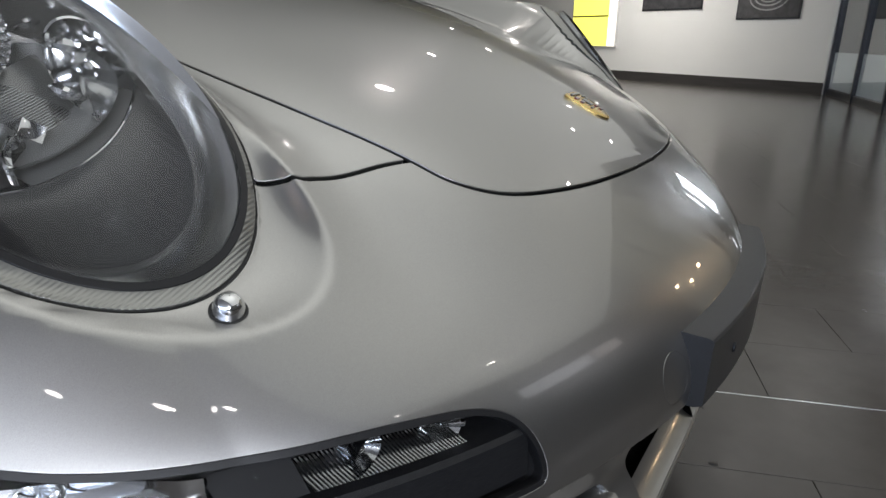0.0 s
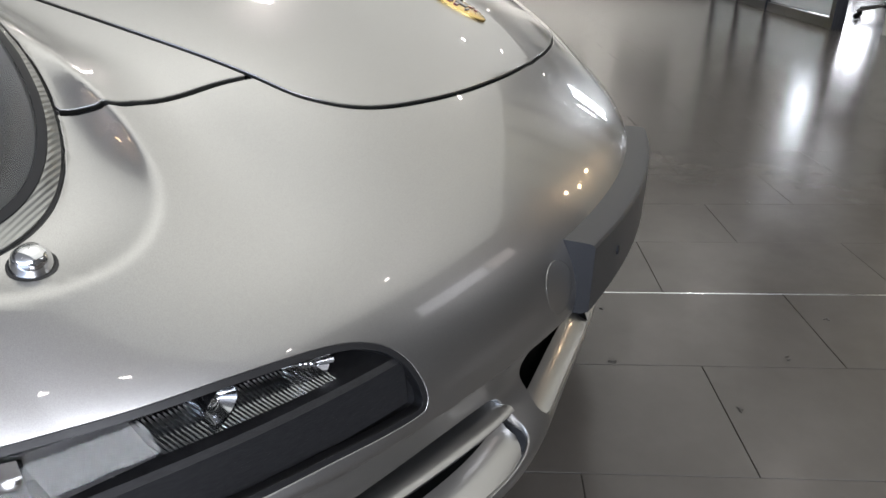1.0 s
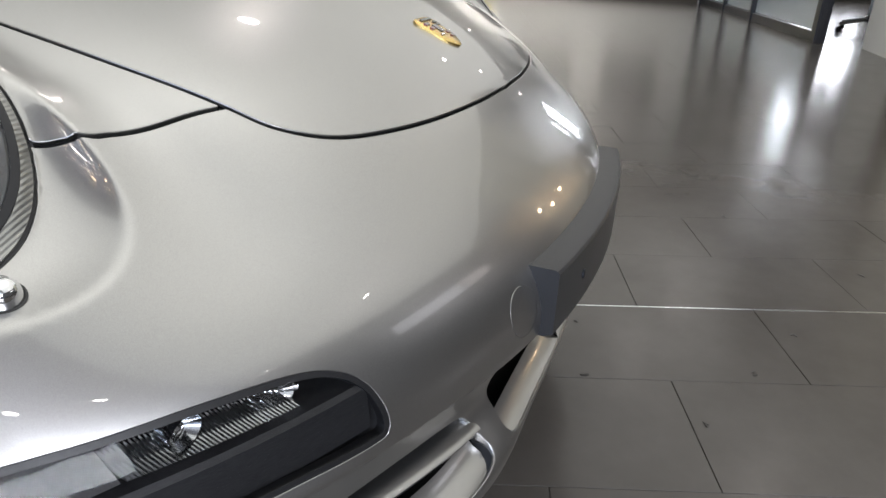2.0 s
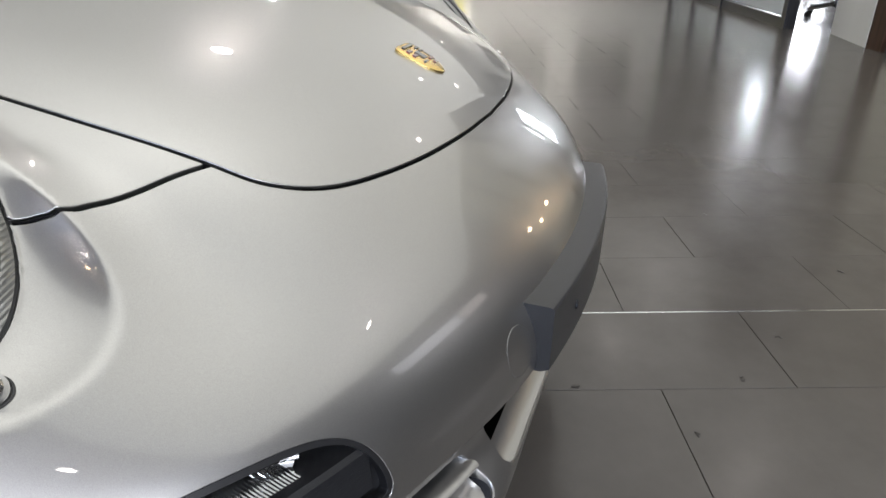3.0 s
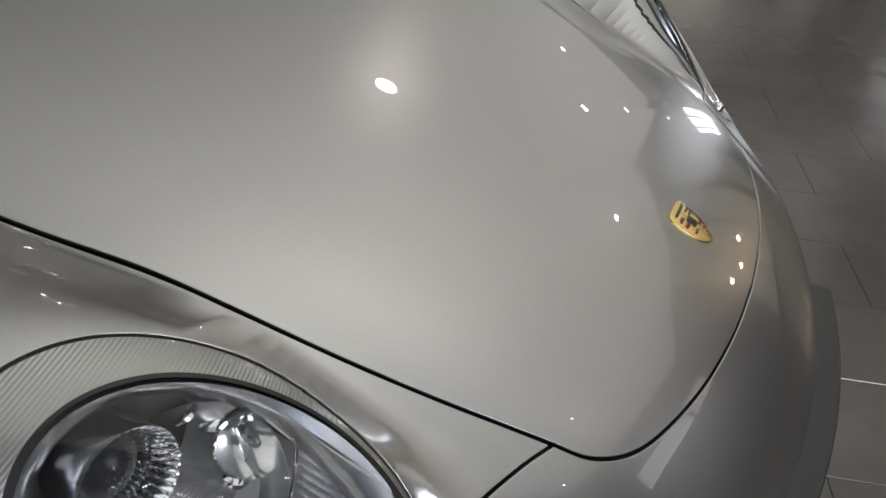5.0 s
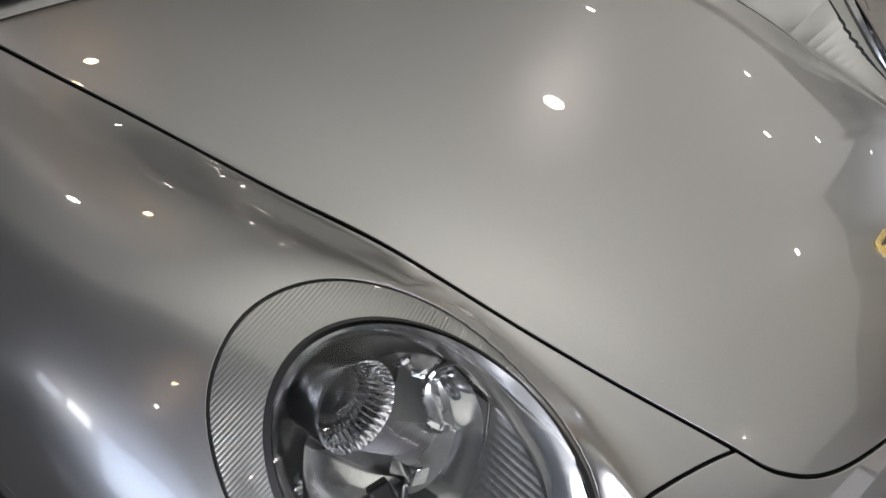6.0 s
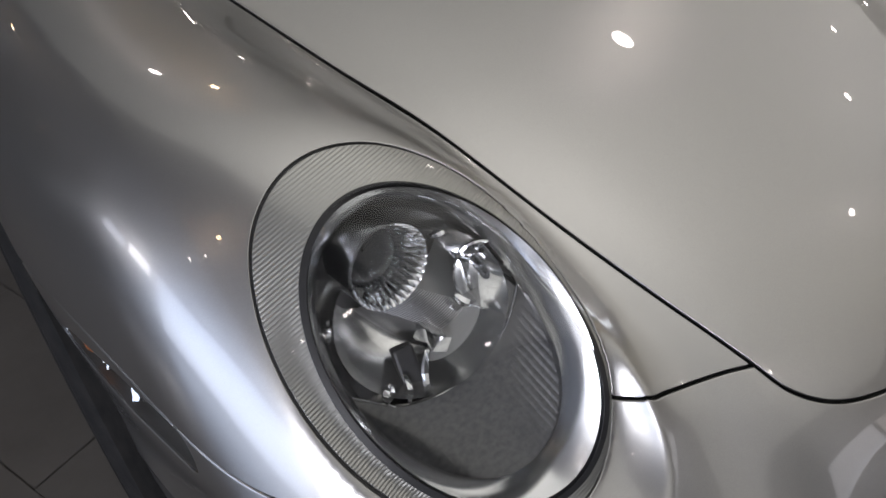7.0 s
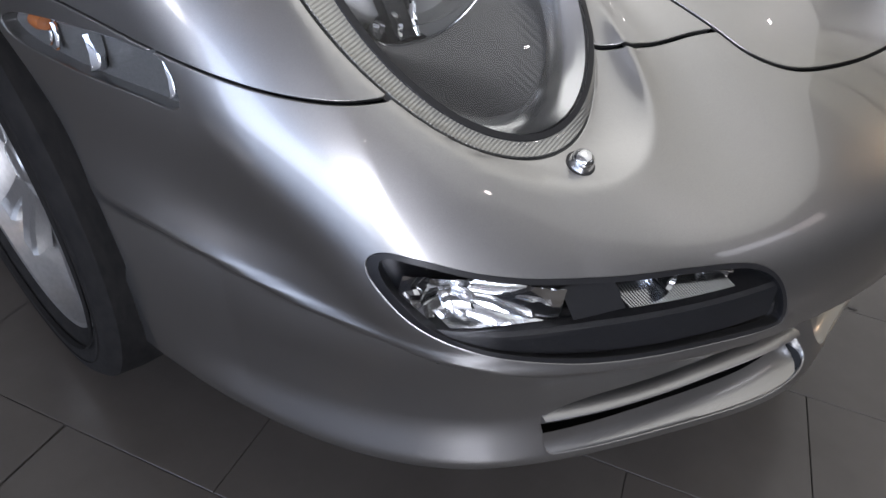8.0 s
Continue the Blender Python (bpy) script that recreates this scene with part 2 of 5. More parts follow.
def tube_along(bm, pts, r, sides=8):
    """A round bar along points."""
    rings = []
    for i, q in enumerate(pts):
        d = (Vector(pts[min(i + 1, len(pts) - 1)]) - Vector(pts[max(i - 1, 0)])).normalized()
        a = d.orthogonal().normalized()
        b = d.cross(a)
        rings.append([bm.verts.new(Vector(q) + a * r * math.cos(w) + b * r * math.sin(w)) for w in (2 * math.pi * k / sides for k in range(sides))])
    for p, q in zip(rings[:-1], rings[1:]):
        for k in range(sides):
            j = (k + 1) % sides
            bm.faces.new((p[k], p[j], q[j], q[k]))
    bm.faces.new(rings[0][::-1])
    bm.faces.new(rings[-1])


def empty(name, at=(0, 0, 0), turn=0.0):
    ob = new(name)
    ob.matrix_world = pose(*at, 0, 0, turn)
    return ob


# ---- the car's skin: one implicit form, negative inside ----
def curve(xs, ys, n=400):
    """Smooth lookup through a few knots (finite-difference Hermite)."""
    xs, ys = np.array(xs, float), np.array(ys, float)
    m = np.gradient(ys, xs)
    g = np.linspace(xs[0], xs[-1], n)
    i = np.clip(np.searchsorted(xs, g) - 1, 0, len(xs) - 2)
    h = xs[i + 1] - xs[i]
    u = (g - xs[i]) / h
    v = (2 * u**3 - 3 * u**2 + 1) * ys[i] + (u**3 - 2 * u**2 + u) * h * m[i] + (3 * u**2 - 2 * u**3) * ys[i + 1] + (u**3 - u**2) * h * m[i + 1]
    return lambda q: np.interp(q, g, v)


def smax(a, b, r):
    h = np.maximum(r - np.abs(a - b), 0) / r
    return np.maximum(a, b) + h * h * r * 0.25


def smin(a, b, r):
    return -smax(-a, -b, r)


HOOD_LINE = curve([-0.4, -0.1, 0.0, 0.096, 0.161, 0.223, 0.4, 0.6, 0.9, 1.25, 1.7, 2.6, 3.2, 3.8, 4.2, 4.5], [0.08, 0.40, 0.505, 0.590, 0.633, 0.665, 0.735, 0.795, 0.868, 0.925, 0.95, 0.96, 0.94, 0.85, 0.70, 0.45], 1200)
NOSE_LINE = curve([0.0, 0.10, 0.17, 0.196, 0.222, 0.25, 0.29, 0.33, 0.37, 0.43, 0.49, 0.56, 0.75], [0.16, 0.06, 0.0, -0.017, -0.016, -0.016, -0.018, -0.030, -0.048, -0.061, -0.054, -0.004, 0.2])
CREST = curve([0.0, 0.25, 0.40, 0.50, 0.62, 0.90, 1.3, 2.4, 3.2, 3.8, 4.3, 4.6], [0.66, 0.73, 0.79, 0.818, 0.832, 0.848, 0.855, 0.865, 0.90, 0.85, 0.72, 0.55], 1200)
SIDE = curve([0.0, 0.45, 0.7, 1.0, 1.5, 2.4, 3.3, 3.9, 4.4], [0.845, 0.862, 0.881, 0.899, 0.875, 0.87, 0.904, 0.885, 0.80])
WING_IN = curve([0.0, 0.30, 0.42, 0.50, 0.55, 0.60, 0.65, 0.70, 0.80, 0.90, 1.2], [0.170, 0.170, 0.172, 0.178, 0.176, 0.167, 0.156, 0.147, 0.132, 0.122, 0.115])
LAMP_C = np.array([-0.640, 0.378, 0.691])
LAMP_N = np.array([-0.304, -0.732, 0.609]) / 0.9996
LAMP_B = np.array([-0.262, 0.679, 0.686]) / 1.0004
LAMP_A = np.cross(LAMP_B, LAMP_N)


def lamp_frame(q):
    """Coordinates across, along and out of the headlight's face (right-hand lamp)."""
    d = np.stack([-np.abs(q[:, 0]), q[:, 1], q[:, 2]], 1) - LAMP_C
    return d @ LAMP_A, d @ LAMP_B, d @ LAMP_N


def skin(q):
    """The bumper, bonnet and wings before the headlight's face is cut."""
    x, y, z = np.abs(q[:, 0]), q[:, 1], q[:, 2]
    k = np.clip((y - 0.1) / 0.5, 0, 1)
    w = np.clip((z - 0.48) / 0.12, 0, 1)
    w = w * w * (3 - 2 * w)
    t = y - (0.42 + (0.03 - 0.12 * k) * w) * x**2 - (0.50 - 0.07 * w) * x**8
    g = np.clip((y - 0.36) / 0.3, 0, 1)
    t = t - 0.034 * (1 - 0.7 * g * g * (3 - 2 * g)) * w * np.exp(-(((x - 0.50) / 0.075) ** 2))
    lip = np.clip((0.28 - z) / 0.08, 0, 1)
    t = t + 0.030 * lip * lip * (3 - 2 * lip) * np.exp(-(((x - 0.34) / 0.15) ** 2))
    top = (z - HOOD_LINE(t)) * 0.85
    front = (NOSE_LINE(z) - t) * 0.9
    a = smax(top, front, 0.10)
    side = x - SIDE(y) + np.where(z > 0.45, 0.75, 0.25) * (z - 0.45) ** 2
    a = smax(a, side, 0.13)
    dz = z - CREST(y) + 0.17
    flare = np.clip((y - 0.45) / 0.40, 0, 1)
    wide = np.where(x > 0.664, 0.168 + 0.040 * flare * flare * (3 - 2 * flare), WING_IN(y))
    p = np.clip((y - 0.40) / 0.14, 0, 1)
    p = 2.4 - np.where(x < 0.664, 0.32, 0.0) * p * p * (3 - 2 * p)
    r = (np.abs((x - 0.664) / wide) ** p + np.abs(dz / np.where(dz > 0, 0.17, 0.14)) ** p + 1e-9) ** (1 / p)
    u, v, d = lamp_frame(q)
    tube = smax((r - 1) * 0.17, d + 0.35 * (u * u + v * v) - 0.007, 0.06 + 0.01 * np.clip((x - 0.70) / 0.1, 0, 1))
    e = np.clip((x - 0.66) / 0.12, 0, 1)
    g = np.clip((y - 0.32) / 0.22, 0, 1)
    inner = np.clip((0.58 - x) / 0.06, 0, 1) * np.clip((y - 0.27) / 0.06, 0, 1)
    return smin(a, tube, 0.055 + 0.045 * e - 0.022 * g * g * (3 - 2 * g) * (1 - e) - 0.014 * inner)


# the hollow round the headlight: how far it reaches, by angle on the lamp's face
HOLLOW_A = [-180, -150, -130, -117, -106, -93, -77, -63, -52, -40, -20, 0, 30, 90, 120, 150]
HOLLOW_R = [1.27, 1.26, 1.28, 1.31, 1.37, 1.44, 1.50, 1.50, 1.42, 1.29, 1.20, 1.18, 1.24, 1.33, 1.34, 1.31]
HOLLOW_D = [0.0, 0.0, 0.002, 0.003, 0.004, 0.002, -0.004, -0.009, -0.012, -0.013, -0.012, -0.008, 0.0, 0.0, 0.0, 0.0]
RIM_A = [-180, -160, -130, -90, -60, -20, 0, 20, 40, 60, 90, 120, 150]
RIM_R = [1.245, 1.20, 1.15, 1.12, 1.105, 1.105, 1.13, 1.19, 1.235, 1.275, 1.31, 1.325, 1.285]


def round_table(angles, values, blur=9.0):
    """A smooth lookup by angle, round the full circle."""
    g = np.arange(-180, 180)
    raw = np.interp(g, angles, values, period=360)
    k = np.exp(-((np.arange(-30, 31) / blur) ** 2))
    out = np.convolve(np.concatenate([raw[-30:], raw, raw[:30]]), k / k.sum(), "valid")
    return lambda a: np.interp(a, g, out, period=360)


HOLLOW_REACH, HOLLOW_DEPTH, LAMP_RIM = round_table(HOLLOW_A, HOLLOW_R), round_table(HOLLOW_A, HOLLOW_D), round_table(RIM_A, RIM_R, 6.0)


def lamp_polar(u, v):
    return np.degrees(np.arctan2(v / 0.158, u / 0.103)), np.sqrt((u / 0.103) ** 2 + (v / 0.158) ** 2)


def form(q):
    """The whole skin's implicit value at points q (n, 3)."""
    f = skin(q)
    u, v, d = lamp_frame(q)
    ang, rho = lamp_polar(u, v)
    k = np.clip((rho - 1.04) / 0.08, 0, 1)
    sunk = HOLLOW_DEPTH(ang) * k
    cut = smax(f, d + 0.35 * (u * u + v * v) - 0.007 - sunk, 0.010)
    far = HOLLOW_REACH(ang)
    soft = np.interp(ang, [-180, -120, -98, -25, 0, 180], [0.30, 0.30, 0.10, 0.10, 0.30, 0.30])
    w = np.clip(smin((rho - 1.10) / (far - 1.10), np.ones(len(rho)), soft), 0, 1)
    back = np.clip((0.62 - q[:, 1]) / 0.05, 0, 1)
    w = 1 - (1 - w**1.4) * back * back * (3 - 2 * back)
    f = cut * (1 - w) + f * w
    # the bumper steps back under the fog lamps and comes out again at the lip
    x, z = np.abs(q[:, 0]), q[:, 2]
    ledge = LEDGE(x)
    a = np.clip((ledge + 0.003 - z) / 0.018, 0, 1)
    b = np.clip((z - 0.190) / 0.085, 0, 1)
    f = f - 0.0035 * np.exp(-(((z - ledge - 0.004) / 0.009) ** 2)) * np.clip((x - 0.42) / 0.1, 0, 1) * np.clip((0.70 - q[:, 1]) / 0.3, 0, 1)
    f = f + 0.024 * (a * a * (3 - 2 * a)) * (0.25 + 0.75 * b * b * (3 - 2 * b)) * np.clip((0.63 - q[:, 1]) / 0.14, 0, 1)
    f = smax(f, q[:, 1] - 4.40, 0.2)
    return smax(f, (0.174 - z), 0.045)


LEDGE = curve([0.0, 0.40, 0.55, 0.65, 0.72, 0.78, 0.82, 0.86, 0.95], [0.345, 0.374, 0.384, 0.390, 0.400, 0.414, 0.428, 0.450, 0.46])


def shoot(o, d, far=1.3):
    """Where rays from inside points o along d leave the form."""
    lo, hi = np.zeros(len(o)), np.full(len(o), far)
    done = np.zeros(len(o), bool)
    steps = np.linspace(far, 0.0, 31)
    for a, b in zip(steps[:-1], steps[1:]):
        hit = (form(o + d * b) < 0) & ~done
        lo[hit], hi[hit] = b, a
        done |= hit
    for _ in range(20):
        m = (lo + hi) / 2
        ins = form(o + d * m[:, None]) < 0
        lo, hi = np.where(ins, m, lo), np.where(ins, hi, m)
    return o + d * ((lo + hi) / 2)[:, None]


def normal_at(q):
    e = 0.002
    g = np.stack([form(q + np.eye(3)[i] * e) - form(q - np.eye(3)[i] * e) for i in range(3)], 1)
    return g / np.linalg.norm(g, axis=1)[:, None]


def outline(pts, closed=True, n=12):
    """A smooth curve through a few 2D points (Catmull-Rom)."""
    p = np.array(pts, float)
    if closed:
        q = np.vstack([p[-1:], p, p[:2]])
    else:
        q = np.vstack([2 * p[0] - p[1], p, 2 * p[-1] - p[-2]])
    out = []
    for i in range(len(q) - 3):
        u = np.linspace(0, 1, n, endpoint=False)[:, None]
        a, b, c, d = q[i : i + 4]
        out.append(0.5 * (2 * b + (c - a) * u + (2 * a - 5 * b + 4 * c - d) * u**2 + (3 * b - a - 3 * c + d) * u**3))
    if not closed:
        out.append(p[-1:])
    return np.vstack(out)


def inside_of(pts, poly):
    """Signed distance of 2D points to a closed outline, negative inside."""
    best = np.full(len(pts), 1e9)
    wind = np.zeros(len(pts), bool)
    for a, b in zip(poly, np.roll(poly, -1, axis=0)):
        e = b - a
        w = pts - a
        t = np.clip((w @ e) / (e @ e + 1e-12), 0, 1)
        best = np.minimum(best, ((w - t[:, None] * e) ** 2).sum(1))
        c = (a[1] <= pts[:, 1]) != (b[1] <= pts[:, 1])
        side = (b[0] - a[0]) * (pts[:, 1] - a[1]) / (b[1] - a[1] + 1e-15) + a[0]
        wind ^= c & (pts[:, 0] < side)
    return np.where(wind, -1, 1) * np.sqrt(best)


def where(mask, pts, poly):
    """inside_of() for the points of a mask, far outside for the rest."""
    g = np.full(len(pts), 1.0)
    if mask.any():
        g[mask] = inside_of(pts[mask], poly)
    return g


# ---- the car: skin sampled once, then cut into panels ----
def sample_half(n_phi=400, n_front=300):
    """Right half of the skin as a triangle grid: vertices, normals, triangles."""
    phi = np.radians(np.linspace(-90, 90, n_phi))
    theta = np.radians(np.linspace(0.4, 90, n_front))
    along = np.concatenate([np.linspace(0.0, 0.5, 60)[1:], np.linspace(0.5, 3.68, 110)[1:]])
    o, d = [], []
    for t in theta:
        o.append(np.tile([0, 0.75, 0.30], (n_phi, 1)))
        d.append(np.stack([-np.sin(t) * np.cos(phi), np.full(n_phi, -np.cos(t)), np.sin(t) * np.sin(phi)], 1))
    for s in along:
        o.append(np.tile([0, 0.75 + s, 0.30], (n_phi, 1)))
        d.append(np.stack([-np.cos(phi), np.zeros(n_phi), np.sin(phi)], 1))
    q = shoot(np.vstack(o), np.vstack(d))
    q[:, 0] = np.minimum(q[:, 0], 0)
    i = np.arange(len(theta) + len(along) - 1)[:, None] * n_phi + np.arange(n_phi - 1)[None]
    i = i.ravel()
    tri = np.vstack([np.stack([i, i + 1, i + n_phi + 1], 1), np.stack([i, i + n_phi + 1, i + n_phi], 1)])
    return q, normal_at(q), tri


def clip(v, n, t, g):
    """Keeps the part of a triangle mesh where g is negative, cutting the triangles on the line."""
    ins = g < 0
    c = ins[t].sum(1)
    keep = t[c == 3]
    out = [keep]
    ev, en, base, made = [], [], len(v), {}
    nv, nn = [v], [n]

    def cross(a, b):
        lo, hi = np.minimum(a, b), np.maximum(a, b)
        key = lo.astype(np.int64) * len(v) + hi
        return key

    for count in (1, 2):
        s = t[c == count]
        if not len(s):
            continue
        m = ins[s]
        odd = np.argmax(m if count == 1 else ~m, axis=1)
        r = np.arange(len(s))
        a, b, d = s[r, odd], s[r, (odd + 1) % 3], s[r, (odd + 2) % 3]
        made[count] = (a, b, d)
    keys = [cross(a, x) for a, b, d in made.values() for x in (b, d)]
    if keys:
        uniq = np.unique(np.concatenate(keys))
        lo, hi = uniq // len(v), uniq % len(v)
        w = (g[lo] / (g[lo] - g[hi]))[:, None]
        nv.append(v[lo] * (1 - w) + v[hi] * w)
        nn.append(n[lo] * (1 - w) + n[hi] * w)
        for count, (a, b, d) in made.items():
            p = base + np.searchsorted(uniq, cross(a, b))
            q = base + np.searchsorted(uniq, cross(a, d))
            if count == 1:
                out.append(np.stack([a, p, q], 1))
            else:
                out.append(np.stack([p, b, d], 1))
                out.append(np.stack([p, d, q], 1))
    v, n, t = np.vstack(nv), np.vstack(nn), np.vstack(out)
    used = np.unique(t)
    back = np.full(len(v), -1)
    back[used] = np.arange(len(used))
    n = n[used]
    return v[used], n / np.linalg.norm(n, axis=1)[:, None], back[t]


def rimmed(v, n, t, depth=0.012, skip=None, round_=0.0016):
    """Turns the panel's free edges inward, with a small rounded shoulder."""
    e = np.vstack([t[:, [0, 1]], t[:, [1, 2]], t[:, [2, 0]]])
    third = np.concatenate([t[:, 2], t[:, 0], t[:, 1]])
    key = np.sort(e, 1)
    key = key[:, 0].astype(np.int64) * len(v) + key[:, 1]
    _, inv, cnt = np.unique(key, return_inverse=True, return_counts=True)
    free = cnt[inv] == 1
    e, third = e[free], third[free]
    if skip is not None:
        ok = ~(skip(v[e[:, 0]]) & skip(v[e[:, 1]]))
        e, third = e[ok], third[ok]
    if not len(e):
        return v, n, t
    out = np.zeros_like(v)
    side = np.cross(v[e[:, 1]] - v[e[:, 0]], n[e[:, 0]] + n[e[:, 1]])
    flip = ((v[third] - v[e[:, 0]]) * side).sum(1) > 0
    side[flip] *= -1
    np.add.at(out, e[:, 0], side)
    np.add.at(out, e[:, 1], side)
    b = np.unique(e)
    o = out[b] / (np.linalg.norm(out[b], axis=1)[:, None] + 1e-12)
    i1, i2 = np.full(len(v), -1), np.full(len(v), -1)
    i1[b] = len(v) + np.arange(len(b))
    i2[b] = len(v) + len(b) + np.arange(len(b))
    v1 = v[b] + o * round_ * 0.6 - n[b] * round_
    v2 = v1 - n[b] * depth
    q0, q1 = e[:, 0], e[:, 1]
    tri = [np.stack([q1, q0, i1[q0]], 1), np.stack([q1, i1[q0], i1[q1]], 1), np.stack([i1[q1], i1[q0], i2[q0]], 1), np.stack([i1[q1], i2[q0], i2[q1]], 1)]
    return np.vstack([v, v1, v2]), np.vstack([n, o, o]), np.vstack([t, *tri])


def mirrored(v, n, t):
    f = np.array([-1, 1, 1])
    return v * f, n * f, t[:, ::-1]


def joined(a, b):
    return np.vstack([a[0], b[0]]), np.vstack([a[1], b[1]]), np.vstack([a[2], b[2] + len(a[0])])


def skin_part(name, mesh, mat, parent, label="", kind=""):
    v, n, t = mesh
    # faces wound to agree with the normals
    fn = np.cross(v[t[:, 1]] - v[t[:, 0]], v[t[:, 2]] - v[t[:, 0]])
    wrong = (fn * (n[t[:, 0]] + n[t[:, 1]] + n[t[:, 2]])).sum(1) < 0
    t = t.copy()
    t[wrong] = t[wrong][:, ::-1]
    me = bpy.data.meshes.new(name)
    me.vertices.add(len(v))
    me.vertices.foreach_set("co", v.astype(np.float32).ravel())
    me.loops.add(len(t) * 3)
    me.loops.foreach_set("vertex_index", t.astype(np.int32).ravel())
    me.polygons.add(len(t))
    me.polygons.foreach_set("loop_start", np.arange(0, len(t) * 3, 3, dtype=np.int32))
    me.update(calc_edges=True)
    me.polygons.foreach_set("use_smooth", np.ones(len(t), bool))
    me.normals_split_custom_set_from_vertices(n.tolist())
    me.materials.append(mat)
    ob = new(name, me)
    ob.parent = parent
    if label:
        ob["label"] = label
    return ob


car = tagged(empty("sports_car", (0, 0, 0)), "silver metallic sports coupe parked on grey showroom tiles", "car")

V, N, T = sample_half()


def creased(v, n, t):
    """Splits the grid along the hollow's edge, so that the crease runs along mesh edges."""
    u, w, _ = lamp_frame(v)
    a, r = lamp_polar(u, w)
    g = np.where((v[:, 0] < -0.4) & (v[:, 1] < 0.62) & (v[:, 2] > 0.5), (r - HOLLOW_REACH(a)) * 0.12, 1.0)
    g = np.where(np.abs(g) < 2e-4, 2e-4, g)
    inner, outer = clip(v, n, t, g), clip(v, n, t, -g)
    v, n, t = joined(inner, outer)
    _, first, back = np.unique((v * 1e6).round().astype(np.int64), axis=0, return_index=True, return_inverse=True)
    v, t = v[first], back.ravel()[t]
    for _ in range(2):
        v = v - normal_at(v) * form(v)[:, None] * 0.8
    v[:, 0] = np.minimum(v[:, 0], 0)
    return v, normal_at(v), t


V, N, T = creased(V, N, T)
AX, AY, AZ = -V[:, 0], V[:, 1], V[:, 2]
HOOD_EDGE = outline([(0.0, 0.094), (0.10, 0.099), (0.20, 0.113), (0.285, 0.135), (0.345, 0.160), (0.383, 0.193), (0.402, 0.232), (0.421, 0.280), (0.442, 0.340), (0.464, 0.415), (0.487, 0.504), (0.512, 0.600), (0.543, 0.700), (0.568, 0.800), (0.597, 0.930), (0.622, 1.05), (0.652, 1.22)], closed=False)
HOOD_POLY = np.vstack([HOOD_EDGE, [(0.60, 1.26), (0.3, 1.30), (-0.3, 1.30)], HOOD_EDGE[::-1][:1] * [-1, 1], HOOD_EDGE[::-1] * [-1, 1]])
FOG_POLY = outline([(0.802, 0.505), (0.793, 0.516), (0.772, 0.510), (0.738, 0.496), (0.696, 0.486), (0.640, 0.480), (0.575, 0.477), (0.522, 0.471), (0.494, 0.460), (0.479, 0.442), (0.473, 0.416), (0.475, 0.398), (0.490, 0.394), (0.558, 0.399), (0.617, 0.401), (0.667, 0.405), (0.715, 0.416), (0.756, 0.430), (0.785, 0.450), (0.799, 0.480)])
MARK_POLY = outline([(0.484, 0.592), (0.492, 0.622), (0.520, 0.631), (0.620, 0.629), (0.690, 0.621), (0.712, 0.608), (0.690, 0.595), (0.620, 0.590), (0.540, 0.590)], n=6)
SIDE_INTAKE = outline([(0.648, 0.214), (0.650, 0.240), (0.646, 0.268), (0.600, 0.290), (0.500, 0.296), (0.400, 0.292), (0.305, 0.276), (0.286, 0.250), (0.292, 0.218), (0.380, 0.210), (0.520, 0.209), (0.620, 0.210)], n=8)
MID_INTAKE = outline([(-0.240, 0.222), (-0.243, 0.250), (-0.240, 0.284), (-0.19, 0.292), (0.0, 0.295), (0.19, 0.292), (0.240, 0.284), (0.243, 0.250), (0.240, 0.222), (0.20, 0.208), (0.0, 0.206), (-0.20, 0.208)], n=8)

u_, v_, d_ = lamp_frame(V)
ang, rho = lamp_polar(u_, v_)
rim = LAMP_RIM(ang)
size = np.sqrt((0.103 * np.cos(np.radians(ang))) ** 2 + (0.158 * np.sin(np.radians(ang))) ** 2)
near_lamp = (AX > 0.4) & (AY < 0.75) & (AZ > 0.5)
G_LAMP = np.where(near_lamp, (rho - rim) * size, 1.0)
G_IN = np.where(near_lamp, (rho - 1.0) * size, 1.0)
G_HOOD = where((AZ > 0.5) & (AY < 1.45), np.stack([AX, AY], 1), HOOD_POLY)
SEAM_Y = curve([0.36, 0.405, 0.436, 0.4605, 0.4885, 0.506, 0.5125, 0.5185, 0.5265, 0.62], [0.208, 0.2315, 0.2468, 0.2575, 0.2662, 0.2702, 0.2742, 0.2818, 0.2900, 0.37])
seam_in = (AY - SEAM_Y(AX)) * 0.85
SEAM_Z = curve([0.60, 0.74, 0.767, 0.796, 0.825, 0.847, 0.862, 0.95], [0.640, 0.620, 0.6185, 0.620, 0.625, 0.633, 0.644, 0.645])
seam_out = np.maximum(AZ - SEAM_Z(AX), AY - 0.8)
seam_in = np.where(AX < 0.38, -1.0, seam_in)
G_SEAM = np.where(AX < 0.62, seam_in, seam_out)
arch_low = np.minimum(AY - 0.625 - 0.40 * (0.36 - AZ), 1.315 - AY)
G_ARCH = np.where(AX > 0.45, np.where(AZ > 0.36, 0.345 - np.hypot(AY - 0.97, AZ - 0.36), arch_low), -1.0)
G_ARCH2 = np.where(AX > 0.45, 0.375 - np.hypot(AY - 3.31, AZ - 0.335), -1.0)
FRONT = (AY < 0.42) & (AZ < 0.56)
G_FOG = where(FRONT & (AX > 0.4), np.stack([AX, AZ], 1), FOG_POLY)
G_MARK = where((AX > 0.75) & (AY > 0.35) & (AY < 0.85) & (AZ > 0.5) & (AZ < 0.72), np.stack([AY, AZ], 1), MARK_POLY)
G_SI = where((AY < 0.36) & (AZ < 0.36) & (AX > 0.2), np.stack([AX, AZ], 1), SIDE_INTAKE)
